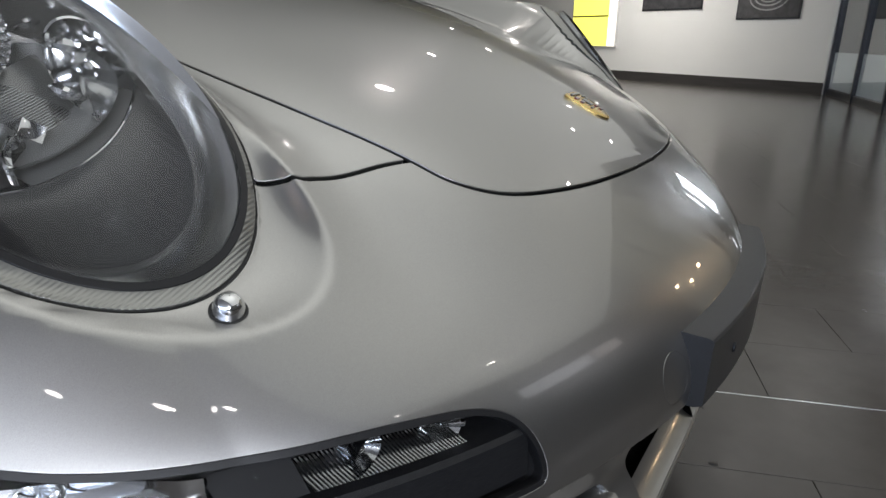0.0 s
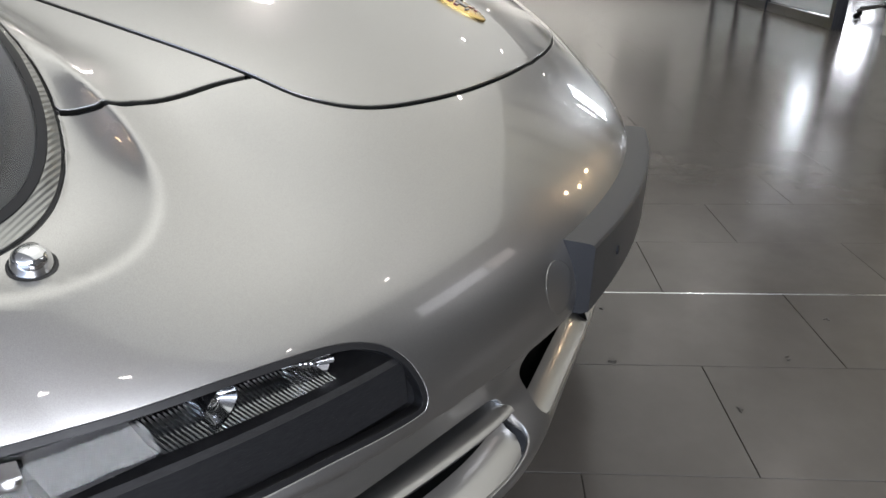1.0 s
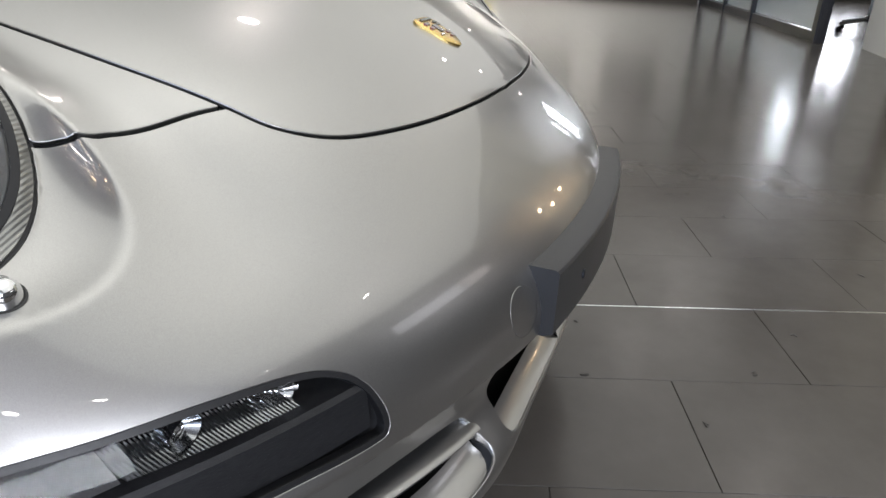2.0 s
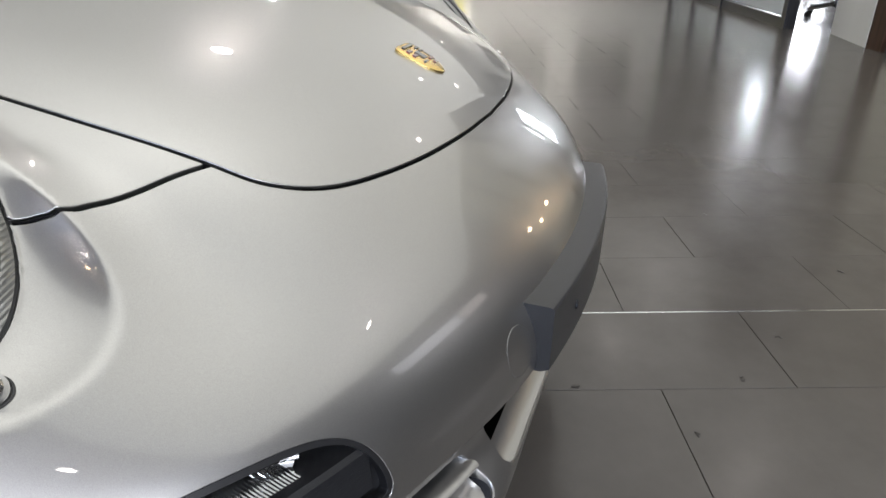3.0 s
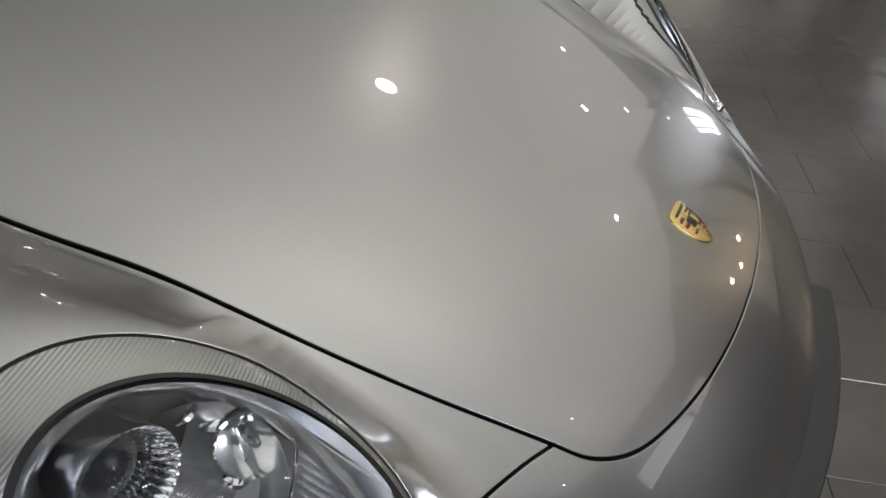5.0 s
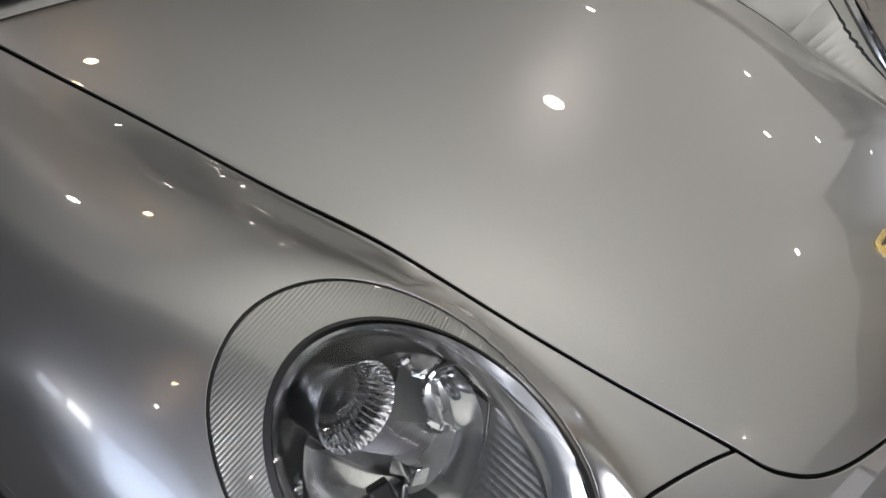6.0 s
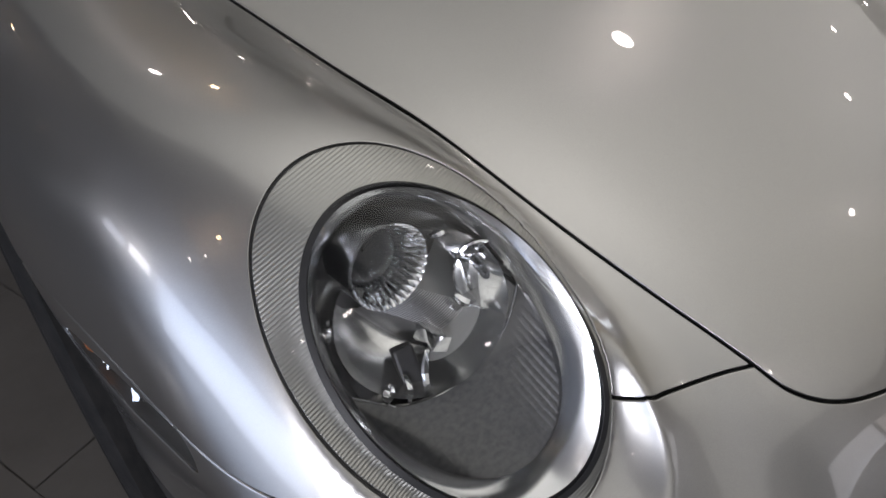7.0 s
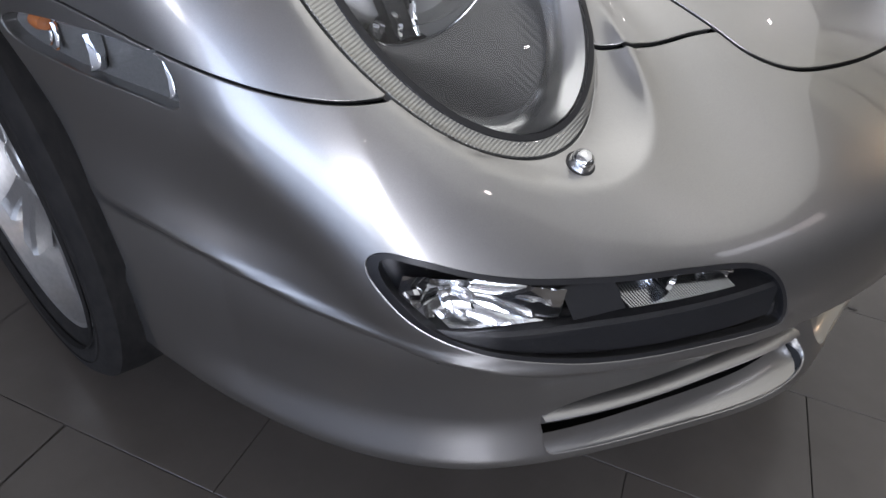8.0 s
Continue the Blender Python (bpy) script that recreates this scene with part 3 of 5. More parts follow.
G_MI = where((AY < 0.3) & (AZ < 0.36) & (AX < 0.35), np.stack([V[:, 0], AZ], 1), MID_INTAKE)
TOW_AT = (0.277, 0.412)
G_TOW = np.where((AY < 0.1) & (AZ > 0.3) & (AZ < 0.5), np.hypot(AX - TOW_AT[0], AZ - TOW_AT[1]) - 0.027, 1.0)
GAP = 0.0021


def cut(*gs):
    """The half skin where all the given values are negative."""
    v, n, t = V, N, T
    g = np.stack(gs, 1)
    for i in range(g.shape[1]):
        # carry the remaining values through as extra columns
        w = np.hstack([v, g])
        m = np.hstack([n, np.zeros((len(n), 0))])
        ins = g[:, i] < 0
        c = ins[t].sum(1)
        if (c == 3).all():
            continue
        v2, n2, t2 = clip(w, m, t, g[:, i])
        v, g, n, t = v2[:, :3], v2[:, 3:], n2, t2
    return v, n, t


def at_middle(q):
    return (q[:, 0] > -1e-4) | (q[:, 1] > 4.42) | (q[:, 2] < 0.1755)


WIDE = 0.0016 * np.clip((AY - 0.45) / 0.2, 0, 1)
bonnet_half = rimmed(*cut(G_HOOD + GAP + 0.0006 + WIDE), depth=0.0025, skip=at_middle)
bonnet = skin_part("bonnet", joined(bonnet_half, mirrored(*bonnet_half)), PAINT, car, "silver metallic front bonnet")

low = (AY < 0.85)
bump = cut(np.where(low, G_SEAM, 1.0) + GAP, -G_HOOD + GAP, -G_LAMP + GAP, G_ARCH, -G_FOG + 0.001, -G_MARK + 0.001, -G_SI, -G_MI, -G_TOW + 0.0008)
bump = rimmed(*bump, depth=0.016, skip=at_middle, round_=0.003)
bumper = skin_part("front_bumper", joined(bump, mirrored(*bump)), PAINT, car, "silver front bumper with fog lamps and air intakes")
tow = rimmed(*cut(G_TOW + 0.0008), depth=0.006, skip=at_middle)
skin_part("tow_eye_cover", tow, PAINT, bumper, "round silver tow eye cover")

wing_front = cut(-G_SEAM + GAP, -G_HOOD + GAP + WIDE, -G_LAMP + GAP, G_ARCH, -G_MARK + 0.001, AY - 1.36)
wing_front = rimmed(*wing_front, depth=0.005, skip=at_middle)
skin_part("front_wing", wing_front, PAINT, car, "silver front wing beside the bonnet")
skin_part("front_wing", mirrored(*wing_front), PAINT, car, "silver front wing beside the bonnet")

# the body behind the doors' front line
rear = rimmed(*cut(1.364 - AY, G_ARCH, G_ARCH2), skip=at_middle)
skin_part("rear_body", joined(rear, mirrored(*rear)), PAINT, car, "silver body side and tail")

# closed tail
ring_q = shoot(np.tile([0, 4.33, 0.30], (48, 1)), np.stack([-np.cos(np.radians(np.linspace(-90, 90, 48))), np.zeros(48), np.sin(np.radians(np.linspace(-90, 90, 48)))], 1))
bm = bmesh.new()
tail_ring = [bm.verts.new((x, 4.33, z)) for x, _, z in ring_q] + [bm.verts.new((-x, 4.33, z)) for x, _, z in ring_q[::-1][1:-1]]
tail_mid = [bm.verts.new((v.co.x * 0.8, 4.37, 0.47 + (v.co.z - 0.47) * 0.8)) for v in tail_ring]
for i in range(len(tail_ring)):
    j = (i + 1) % len(tail_ring)
    bm.faces.new((tail_ring[i], tail_ring[j], tail_mid[j], tail_mid[i]))
bm.faces.new(tail_mid)
bmesh.ops.recalc_face_normals(bm, faces=bm.faces)
smooth(part("tail_panel", bm, PAINT, car, "silver tail panel"), 0.6)

# black shell under the gaps
shell = cut(-(G_LAMP) - 0.004, -G_FOG, -G_SI, -G_MI, -G_MARK, G_ARCH, AY - 1.30)
shell = (shell[0] - shell[1] * 0.013, shell[1], shell[2])
skin_part("inner_shell", joined(shell, mirrored(*shell)), UNDER, car, "black inner shell")


def dark_box(name, mesh, depth, mat, parent, label=""):
    """A hollow behind an opening: the opening's skin pushed back, with walls."""
    v, n, t = mesh
    e = np.vstack([t[:, [0, 1]], t[:, [1, 2]], t[:, [2, 0]]])
    key = np.sort(e, 1)
    key = key[:, 0].astype(np.int64) * len(v) + key[:, 1]
    _, inv, cnt = np.unique(key, return_inverse=True, return_counts=True)
    e = e[cnt[inv] == 1]
    back = v + np.array([0, 1, 0]) * depth
    b = np.unique(e)
    i0 = np.full(len(v), -1)
    i0[b] = len(v) + np.arange(len(b))
    i1 = i0 + len(b)
    wall_v = np.vstack([v[b] - n[b] * 0.002, back[b]])
    out = v[b] - v[b].mean(0)
    out[:, 1] = 0
    out = -out / (np.linalg.norm(out, axis=1)[:, None] + 1e-9)
    tri = np.vstack([np.stack([i0[e[:, 0]], i0[e[:, 1]], i1[e[:, 1]]], 1), np.stack([i0[e[:, 0]], i1[e[:, 1]], i1[e[:, 0]]], 1)])
    return skin_part(name, (np.vstack([back, wall_v]), np.vstack([n, out, out]), np.vstack([t, tri])), mat, parent, label)


def both(make):
    """Runs a maker for the right side (1) and the left side (-1)."""
    return [make(1), make(-1)]


def sided(mesh, s):
    return mesh if s == 1 else mirrored(*mesh)


# ---- headlights ----
def lamp_matrix(s):
    m = Matrix(((LAMP_A[0], LAMP_B[0], LAMP_N[0], LAMP_C[0]), (LAMP_A[1], LAMP_B[1], LAMP_N[1], LAMP_C[1]), (LAMP_A[2], LAMP_B[2], LAMP_N[2], LAMP_C[2]), (0, 0, 0, 1)))
    return m if s == 1 else Matrix.Diagonal((-1, 1, 1, 1)) @ m


def set_in_lamp(bm, s):
    bmesh.ops.transform(bm, matrix=lamp_matrix(s), verts=bm.verts)
    if s == -1:
        bmesh.ops.reverse_faces(bm, faces=bm.faces)
    return bm


def ring_at(a, r):
    """A point of the lamp's oval at angle a (degrees) and relative radius r."""
    return 0.103 * r * math.cos(radians(a)), 0.158 * r * math.sin(radians(a))


def band(bm, rows, steps=96):
    """Joins closed oval rows, each a function of angle giving (u, v, d)."""
    loops = [[bm.verts.new(f(360 * i / steps)) for i in range(steps)] for f in rows]
    for a, b in zip(loops[:-1], loops[1:]):
        for i in range(steps):
            j = (i + 1) % steps
            bm.faces.new((a[i], a[j], b[j], b[i]))


DIVIDER = curve([-0.102, -0.088, -0.076, -0.047, -0.026, 0.006, 0.040, 0.064, 0.082, 0.100], [0.032, 0.013, -0.004, -0.024, -0.031, -0.033, -0.027, -0.016, -0.003, 0.014])
BEZEL_A = [-180, -150, -130, -90, -60, -40, -15, 0, 20, 45, 90, 135]
BEZEL_R = [0.925, 0.89, 0.86, 0.79, 0.765, 0.76, 0.74, 0.76, 0.85, 0.91, 0.925, 0.93]


def face_depth(u, v):
    return 0.007 - 0.35 * (u * u + v * v)


surround_mesh = rimmed(*cut(G_LAMP + GAP, -(G_IN - 0.0033)), depth=0.008, round_=0.001)
seal_mesh = cut(G_IN - 0.0042, -(G_IN + 0.001))
seal_mesh = rimmed(seal_mesh[0] + seal_mesh[1] * 0.0015, seal_mesh[1], seal_mesh[2], depth=0.012)
lens_mesh = cut(G_IN - 0.0005)
lens_mesh = (lens_mesh[0] + lens_mesh[1] * 0.001, lens_mesh[1], lens_mesh[2])
gap_seal_mesh = cut(G_LAMP - 0.0035, -(G_LAMP + 0.0045))
gap_seal_mesh = (gap_seal_mesh[0] - gap_seal_mesh[1] * 0.003, gap_seal_mesh[1], gap_seal_mesh[2])


def headlight(s):
    # the bowl behind everything
    bm = bmesh.new()

    def row(r, d):
        return lambda a: (*ring_at(a, r), d)

    band(bm, [row(1.02, -0.006), row(1.0, -0.02), row(0.99, -0.06), row(0.90, -0.085), row(0.6, -0.10), row(0.2, -0.105), row(0.01, -0.106)])
    lamp = smooth(part("headlight", set_in_lamp(bm, s), LAMP_BOWL, car, "oval clear-lens headlight with chrome bezel"))
    skin_part("surround", sided(surround_mesh, s), RIBBED_SILVER, lamp, "silver ribbed surround")
    skin_part("seal", sided(seal_mesh, s), SEAL, lamp, "black oval seal")
    skin_part("outer_seal", sided(gap_seal_mesh, s), SEAL, lamp, "black outer seal")
    lens = skin_part("lens", sided(lens_mesh, s), CLEAR, lamp, "clear curved lens")
    lens.visible_shadow = False
    # chrome bezel, wide towards the nose
    bm = bmesh.new()

    def bez(k, d):
        def f(a):
            r = float(np.interp(a, BEZEL_A, BEZEL_R, period=360))
            r = 0.995 + (r - 0.995) * k
            return (*ring_at(a, r), face_depth(*ring_at(a, r)) + d)

        return f

    band(bm, [bez(0.0, -0.003), bez(0.06, -0.004), bez(0.3, -0.007), bez(0.6, -0.0125), bez(0.9, -0.021), bez(1.0, -0.025), bez(1.0, -0.036)], 120)
    smooth(part("bezel", set_in_lamp(bm, s), BEZEL_METAL, lamp, "bright brushed chrome bezel"), 0.5)
    # ribbed dark panel below the divider
    bm = bmesh.new()
    nu, nv = 330, 18
    grid = []
    for i in range(nu):
        u = -0.099 + 0.194 * i / (nu - 1)
        top = float(DIVIDER(u))
        bot = -0.150 * math.sqrt(max(0.0, 1 - (u / 0.1005) ** 2))
        rib = 0.0009 * min(1.0, max(0.12, (u + 0.02) / 0.07)) * abs(math.sin(u * math.pi / 0.0062))
        line = []
        for j in range(nv):
            k = j / (nv - 1)
            v = top + (min(bot, top) - top) * k
            line.append(bm.verts.new((u, v, -0.046 + 0.030 * k**1.5 + rib * k)))
        grid.append(line)
    for i in range(nu - 1):
        for j in range(nv - 1):
            bm.faces.new((grid[i][j], grid[i][j + 1], grid[i + 1][j + 1], grid[i + 1][j]))
    smooth(part("ribbed_panel", set_in_lamp(bm, s), RIBBED_DARK, lamp, "dark grey ribbed inner panel"), 0.6)
    # bright edge of the divider
    bm = bmesh.new()
    tube_along(bm, [(u, float(DIVIDER(u)) + 0.001, -0.0455) for u in np.linspace(-0.096, 0.092, 40)], 0.0015)
    smooth(part("divider_edge", set_in_lamp(bm, s), CHROME, lamp))
    # plain grey plate above the divider
    bm = bmesh.new()
    us = np.linspace(-0.034, 0.080, 24)
    low_ = [bm.verts.new((u, float(DIVIDER(u)) + 0.002, -0.047)) for u in us]
    high = [bm.verts.new((u, max(float(DIVIDER(u)) + 0.004, 0.016 + 0.10 * (u - 0.02) - 3.0 * (u - 0.03) ** 2), -0.064)) for u in us]
    for i in range(23):
        bm.faces.new((low_[i], low_[i + 1], high[i + 1], high[i]))
    smooth(part("inner_plate", set_in_lamp(bm, s), LAMP_PLATE, lamp, "plain grey inner plate"))
    # reflector bowls: a wide smoked one and a bright main beam one
    bm = bmesh.new()
    lathe(bm, [(0.072, 0.0), (0.066, -0.012), (0.052, -0.030), (0.032, -0.046), (0.012, -0.054), (0.001, -0.055)], 40, Matrix.Translation((0.0, 0.040, -0.050)) @ Matrix.Rotation(radians(-24), 4, "X") @ Matrix.Diagonal((1.15, 1, 0.7, 1)))
    smooth(part("reflector", set_in_lamp(bm, s), LAMP_BOWL, lamp, "smoked chrome reflector bowl"))
    bm = bmesh.new()
    beam = Matrix.Translation((0.064, 0.026, -0.040)) @ Matrix.Rotation(radians(28), 4, "X") @ Matrix.Rotation(radians(-14), 4, "Y") @ Matrix.Diagonal((0.85, 1.25, 1, 1))
    lathe(bm, [(0.0345, 0.001), (0.033, 0.002), (0.031, -0.006), (0.025, -0.018), (0.015, -0.027), (0.006, -0.030), (0.001, -0.0305)], 36, beam)
    main_beam = smooth(part("main_beam_reflector", set_in_lamp(bm, s), CHROME, lamp, "bright main beam reflector"), 0.9)
    bm = bmesh.new()
    lathe(bm, [(0.0005, 0.0), (0.005, -0.002), (0.0062, -0.007), (0.006, -0.030)], 18, beam)
    smooth(part("bulb_cap", set_in_lamp(bm, s), DARK_CHROME, main_beam, "smoked bulb cap"))
    # folded chrome strips round the bowls
    for (u0, v0), (u1, v1), w, tip in (((0.052, 0.070), (0.078, 0.044), 0.0045, 0.5), ((0.086, 0.022), (0.088, -0.006), 0.0040, -0.7), ((0.030, 0.032), (0.040, 0.012), 0.0035, 0.8), ((-0.062, 0.010), (-0.076, 0.002), 0.0050, 0.6), ((-0.047, 0.008), (-0.060, -0.014), 0.0022, -0.5), ((-0.020, 0.012), (-0.044, -0.020), 0.0020, 0.9), ((0.046, 0.086), (0.066, 0.082), 0.0030, 0.3), ((-0.080, 0.074), (-0.066, 0.090), 0.0030, -0.4)):
        bm = bmesh.new()
        d = Vector((u1 - u0, v1 - v0, 0))
        m = Matrix.Translation((u0, v0, -0.043)) @ Matrix.Rotation(math.atan2(d.y, d.x), 4, "Z") @ Matrix.Rotation(tip, 4, "X")
        rows_ = []
        for i in range(7):
            k = i / 6
            rows_.append([bm.verts.new(m @ Vector((d.length * k, y * (0.6 + 0.8 * math.sin(math.pi * k)), 0.006 * math.sin(math.pi * k) + z))) for y, z in ((-w, -0.003), (-w * 0.3, 0.0012), (w * 0.5, 0.0), (w, -0.004))])
        for p, q in zip(rows_[:-1], rows_[1:]):
            for j in range(3):
                bm.faces.new((p[j], q[j], q[j + 1], p[j + 1]))
        part("chrome_fold", set_in_lamp(bm, s), CHROME, lamp, "folded chrome strip")
    # bulb holder with its square chrome cap
    bm = bmesh.new()
    box(bm, -0.0075, 0.0075, -0.0095, 0.0095, -0.030, 0.0, 0.002, Matrix.Translation((-0.006, 0.006, -0.040)) @ Euler((0.5, -0.2, 0.6)).to_matrix().to_4x4())
    smooth(part("bulb_holder", set_in_lamp(bm, s), CHROME, lamp, "square chrome bulb holder"), 0.4)
    bm = bmesh.new()
    box(bm, -0.010, 0.010, -0.024, 0.022, -0.02, 0.0, 0.003, Matrix.Translation((-0.042, 0.006, -0.047)) @ Matrix.Rotation(-0.35, 4, "Z"))
    part("bulb_slot", set_in_lamp(bm, s), LAMP_BLACK, lamp, "black slot beside the bulb")
    # barrel that carries the projector
    def barrel_at(x, k, up=0.0):
        return (0.006 + 0.012 * k + (0.052 - 0.004 * k) * x, 0.078 - 0.058 * k - 0.012 * (1 - x * x), -0.084 + up + 0.028 * math.sqrt(max(0.0, 1 - x * x)) - 0.006 * k)

    bm = bmesh.new()
    rows_ = [[bm.verts.new(barrel_at(x, i / 14)) for x in np.linspace(-1, 1, 31)] for i in range(15)]
    rows_.append([bm.verts.new(Vector(v.co) + Vector((0, 0.004, -0.03))) for v in rows_[-1]])
    for p, q in zip(rows_[:-1], rows_[1:]):
        for j in range(30):
            bm.faces.new((p[j], q[j], q[j + 1], p[j + 1]))
    barrel = smooth(part("barrel", set_in_lamp(bm, s), BARREL_GREY, lamp, "finely striped grey barrel"), 0.6)
    bm = bmesh.new()
    for i in range(26):
        k = 0.06 + 0.9 * i / 25
        x0 = -0.75 + 0.45 * (i / 25)
        tube_along(bm, [barrel_at(x, k, 0.0005) for x in np.linspace(x0, x0 + 0.75, 8)], 0.0005, 5)
    smooth(part("barrel_ribs", set_in_lamp(bm, s), DARK_CHROME, barrel))
    # projector: fluted funnel, outer wall and recessed glass dome
    turn = Matrix.Translation((0.000, 0.098, -0.038)) @ Matrix.Rotation(radians(33), 4, "X") @ Matrix.Rotation(radians(8), 4, "Y")
    bm = bmesh.new()
    lathe(bm, [(0.036, -0.036), (0.0385, -0.028), (0.0395, 0.008), (0.0399, 0.0125), (0.0395, 0.014)], 72, turn)
    projector = smooth(part("projector", set_in_lamp(bm, s), DARK_CHROME, lamp, "chrome projector ring"))
    bm = bmesh.new()
    n = 216
    loops = []
    for r, h, f in ((0.0395, 0.014, 0.0), (0.0380, 0.0125, 0.5), (0.0350, 0.004, 1.0), (0.0310, -0.006, 1.0), (0.0272, -0.013, 0.7), (0.0260, -0.018, 0.0)):
        loops.append([bm.verts.new(turn @ Vector(((r + 0.0016 * f * math.cos(36 * a)) * math.cos(a), (r + 0.0016 * f * math.cos(36 * a)) * math.sin(a), h))) for a in (2 * math.pi * i / n for i in range(n))])
    for p, q in zip(loops[:-1], loops[1:]):
        for i in range(n):
            j = (i + 1) % n
            bm.faces.new((p[i], p[j], q[j], q[i]))
    smooth(part("fluted_funnel", set_in_lamp(bm, s), CHROME, projector, "fluted chrome funnel"), 1.0)
    bm = bmesh.new()
    lathe(bm, [(0.0260 * math.cos(w), -0.018 + 0.011 * math.sin(w)) for w in np.linspace(0, math.pi / 2 - 0.02, 12)], 36, turn)
    smooth(part("projector_lens", set_in_lamp(bm, s), GLASS, projector, "clear glass projector dome"))
    bm = bmesh.new()
    lathe(bm, [(0.0260, -0.0185), (0.016, -0.030), (0.001, -0.034)], 28, turn)
    smooth(part("projector_bowl", set_in_lamp(bm, s), LAMP_BLACK, projector, "dark inner bowl"))
    return lamp


both(headlight)


# ---- washer nozzles ----
def on_skin(x, z=None, y=None):
    """The point of the skin straight in front of (x, z) or over (x, y), and its normal."""
    if z is not None:
        q = shoot(np.array([[x, 0.75, z]]), np.array([[0.0, -1.0, 0.0]]))
    else:
        q = shoot(np.array([[x, y, 0.30]]), np.array([[0.0, 0.0, 1.0]]))
    return Vector(q[0]), Vector(normal_at(q)[0])


def washer(s):
    at, nrm = on_skin(-0.613 * s, z=0.553)
    m = Matrix.Translation(at) @ nrm.to_track_quat("Z", "Y").to_matrix().to_4x4()
    bm = bmesh.new()
    lathe(bm, [(0.0122, -0.012), (0.0122, 0.001), (0.0114, 0.003), (0.011, 0.006), (0.010, 0.0095), (0.0078, 0.0125), (0.0042, 0.0145), (0.0005, 0.015)], 28, m)
    w = smooth(part("washer_nozzle", bm, CHROME, car, "small round chrome headlamp washer nozzle"), 0.6)
    bm = bmesh.new()
    lathe(bm, [(0.0127, -0.004), (0.0137, 0.0012), (0.0121, 0.0016)], 28, m)
    smooth(part("nozzle_seat", bm, SEAL, w))


both(washer)


# ---- fog lamps ----
fog_open = cut(G_FOG)
fog_lens = (fog_open[0] - fog_open[1] * 0.004, fog_open[1], fog_open[2])


def front_y(x, z):
    return float(shoot(np.array([[x, 0.75, z]]), np.array([[0.0, -1.0, 0.0]]))[0, 1])


def fog_lamp(s):
    lamp = dark_box("fog_lamp", sided(fog_open, s), 0.055, LAMP_BLACK, car, "long clear fog and indicator lamp")
    lens = skin_part("lens", sided(fog_lens, s), CLEAR_FOG, lamp, "clear wrap-around lens")
    lens.visible_shadow = False
    g = rimmed(*cut(G_FOG + 0.0, -(G_FOG + 0.0045)), depth=0.01)
    g = (g[0] - g[1] * 0.001, g[1], g[2])
    skin_part("seal", sided(g, s), SEAL, lamp, "black lamp seal")
    # lower dark tray
    bm = bmesh.new()
    lines = []
    for i in range(40):
        x = 0.478 + 0.296 * i / 39
        lo = 0.399 + 0.010 * max(0, (x - 0.70) / 0.07)
        hi = 0.4415 + 0.006 * max(0.0, (x - 0.66) / 0.1)
        y0 = front_y(-x, 0.42)
        lines.append([bm.verts.new((-x * s, y0 + dy, z)) for dy, z in ((0.010, lo), (0.010, lo + 0.010), (0.012, hi - 0.004), (0.016, hi), (0.052, hi + 0.002))])
    for a, b in zip(lines[:-1], lines[1:]):
        for j in range(4):
            bm.faces.new((a[j], b[j], b[j + 1], a[j + 1]) if s == 1 else (a[j + 1], b[j + 1], b[j], a[j]))
    smooth(part("tray", bm, LAMP_BLACK, lamp, "satin black lower tray"), 0.6)

    def sheet(name, us, ws, at, mat, label, angle=0.5):
        """A formed sheet over two parameters."""
        bm = bmesh.new()
        g = [[bm.verts.new(at(u, w)) for w in ws] for u in us]
        for p, q in zip(g[:-1], g[1:]):
            for j in range(len(ws) - 1):
                bm.faces.new((p[j], q[j], q[j + 1], p[j + 1]) if s == 1 else (p[j + 1], q[j + 1], q[j], p[j]))
        return smooth(part(name, bm, mat, lamp, label), angle)

    base = {round(x, 4): front_y(-x, 0.45) for x in np.linspace(0.46, 0.80, 69)}

    def deep(x):
        return float(np.interp(x, list(base), list(base.values())))

    # outer indicator bowl: stepped facets round a bulb
    rng = random.Random(8)
    tilt = [rng.uniform(-0.35, 0.35) for _ in range(12)]

    def bowl(k, w):
        x = 0.786 - 0.103 * k
        z = (0.452 - 0.004 * k) + w * (0.046 - 0.016 * k)
        cell = min(5, int(k * 6)) + 6 * (w > 0.5)
        return (-x * s, deep(x) + 0.012 + 0.032 * math.sin(math.pi * min(1, 0.1 + k)) * math.sin(math.pi * (0.2 + 0.6 * w)) + 0.010 * tilt[cell] * (k * 6 % 1), z)

    sheet("indicator_reflector", np.linspace(0, 1, 37), np.linspace(0, 1, 13), bowl, CHROME, "faceted chrome indicator reflector", 0.35)
    # comb-like lower edge of the bowl, running out in a wedge
    sheet("lower_reflector", np.linspace(0, 1, 60), np.linspace(0, 1, 3), lambda k, w: (-(0.765 - 0.115 * k) * s, deep(0.765 - 0.115 * k) + 0.010 + 0.024 * w + 0.0012 * abs(math.sin(k * 26 * math.pi)) * (1 - w), 0.4495 - 0.006 * k + 0.007 * w * (1 - 0.6 * k)), SATIN_CHROME, "toothed chrome lower reflector", 0.3)
    sheet("end_reflector", np.linspace(0, 1, 9), np.linspace(0, 1, 7), lambda k, w: (-(0.694 - 0.014 * k) * s, deep(0.69) + 0.030 - 0.018 * k + 0.004 * math.sin(5 * w), 0.447 + w * 0.029), CHROME, "flat chrome end reflector", 0.4)
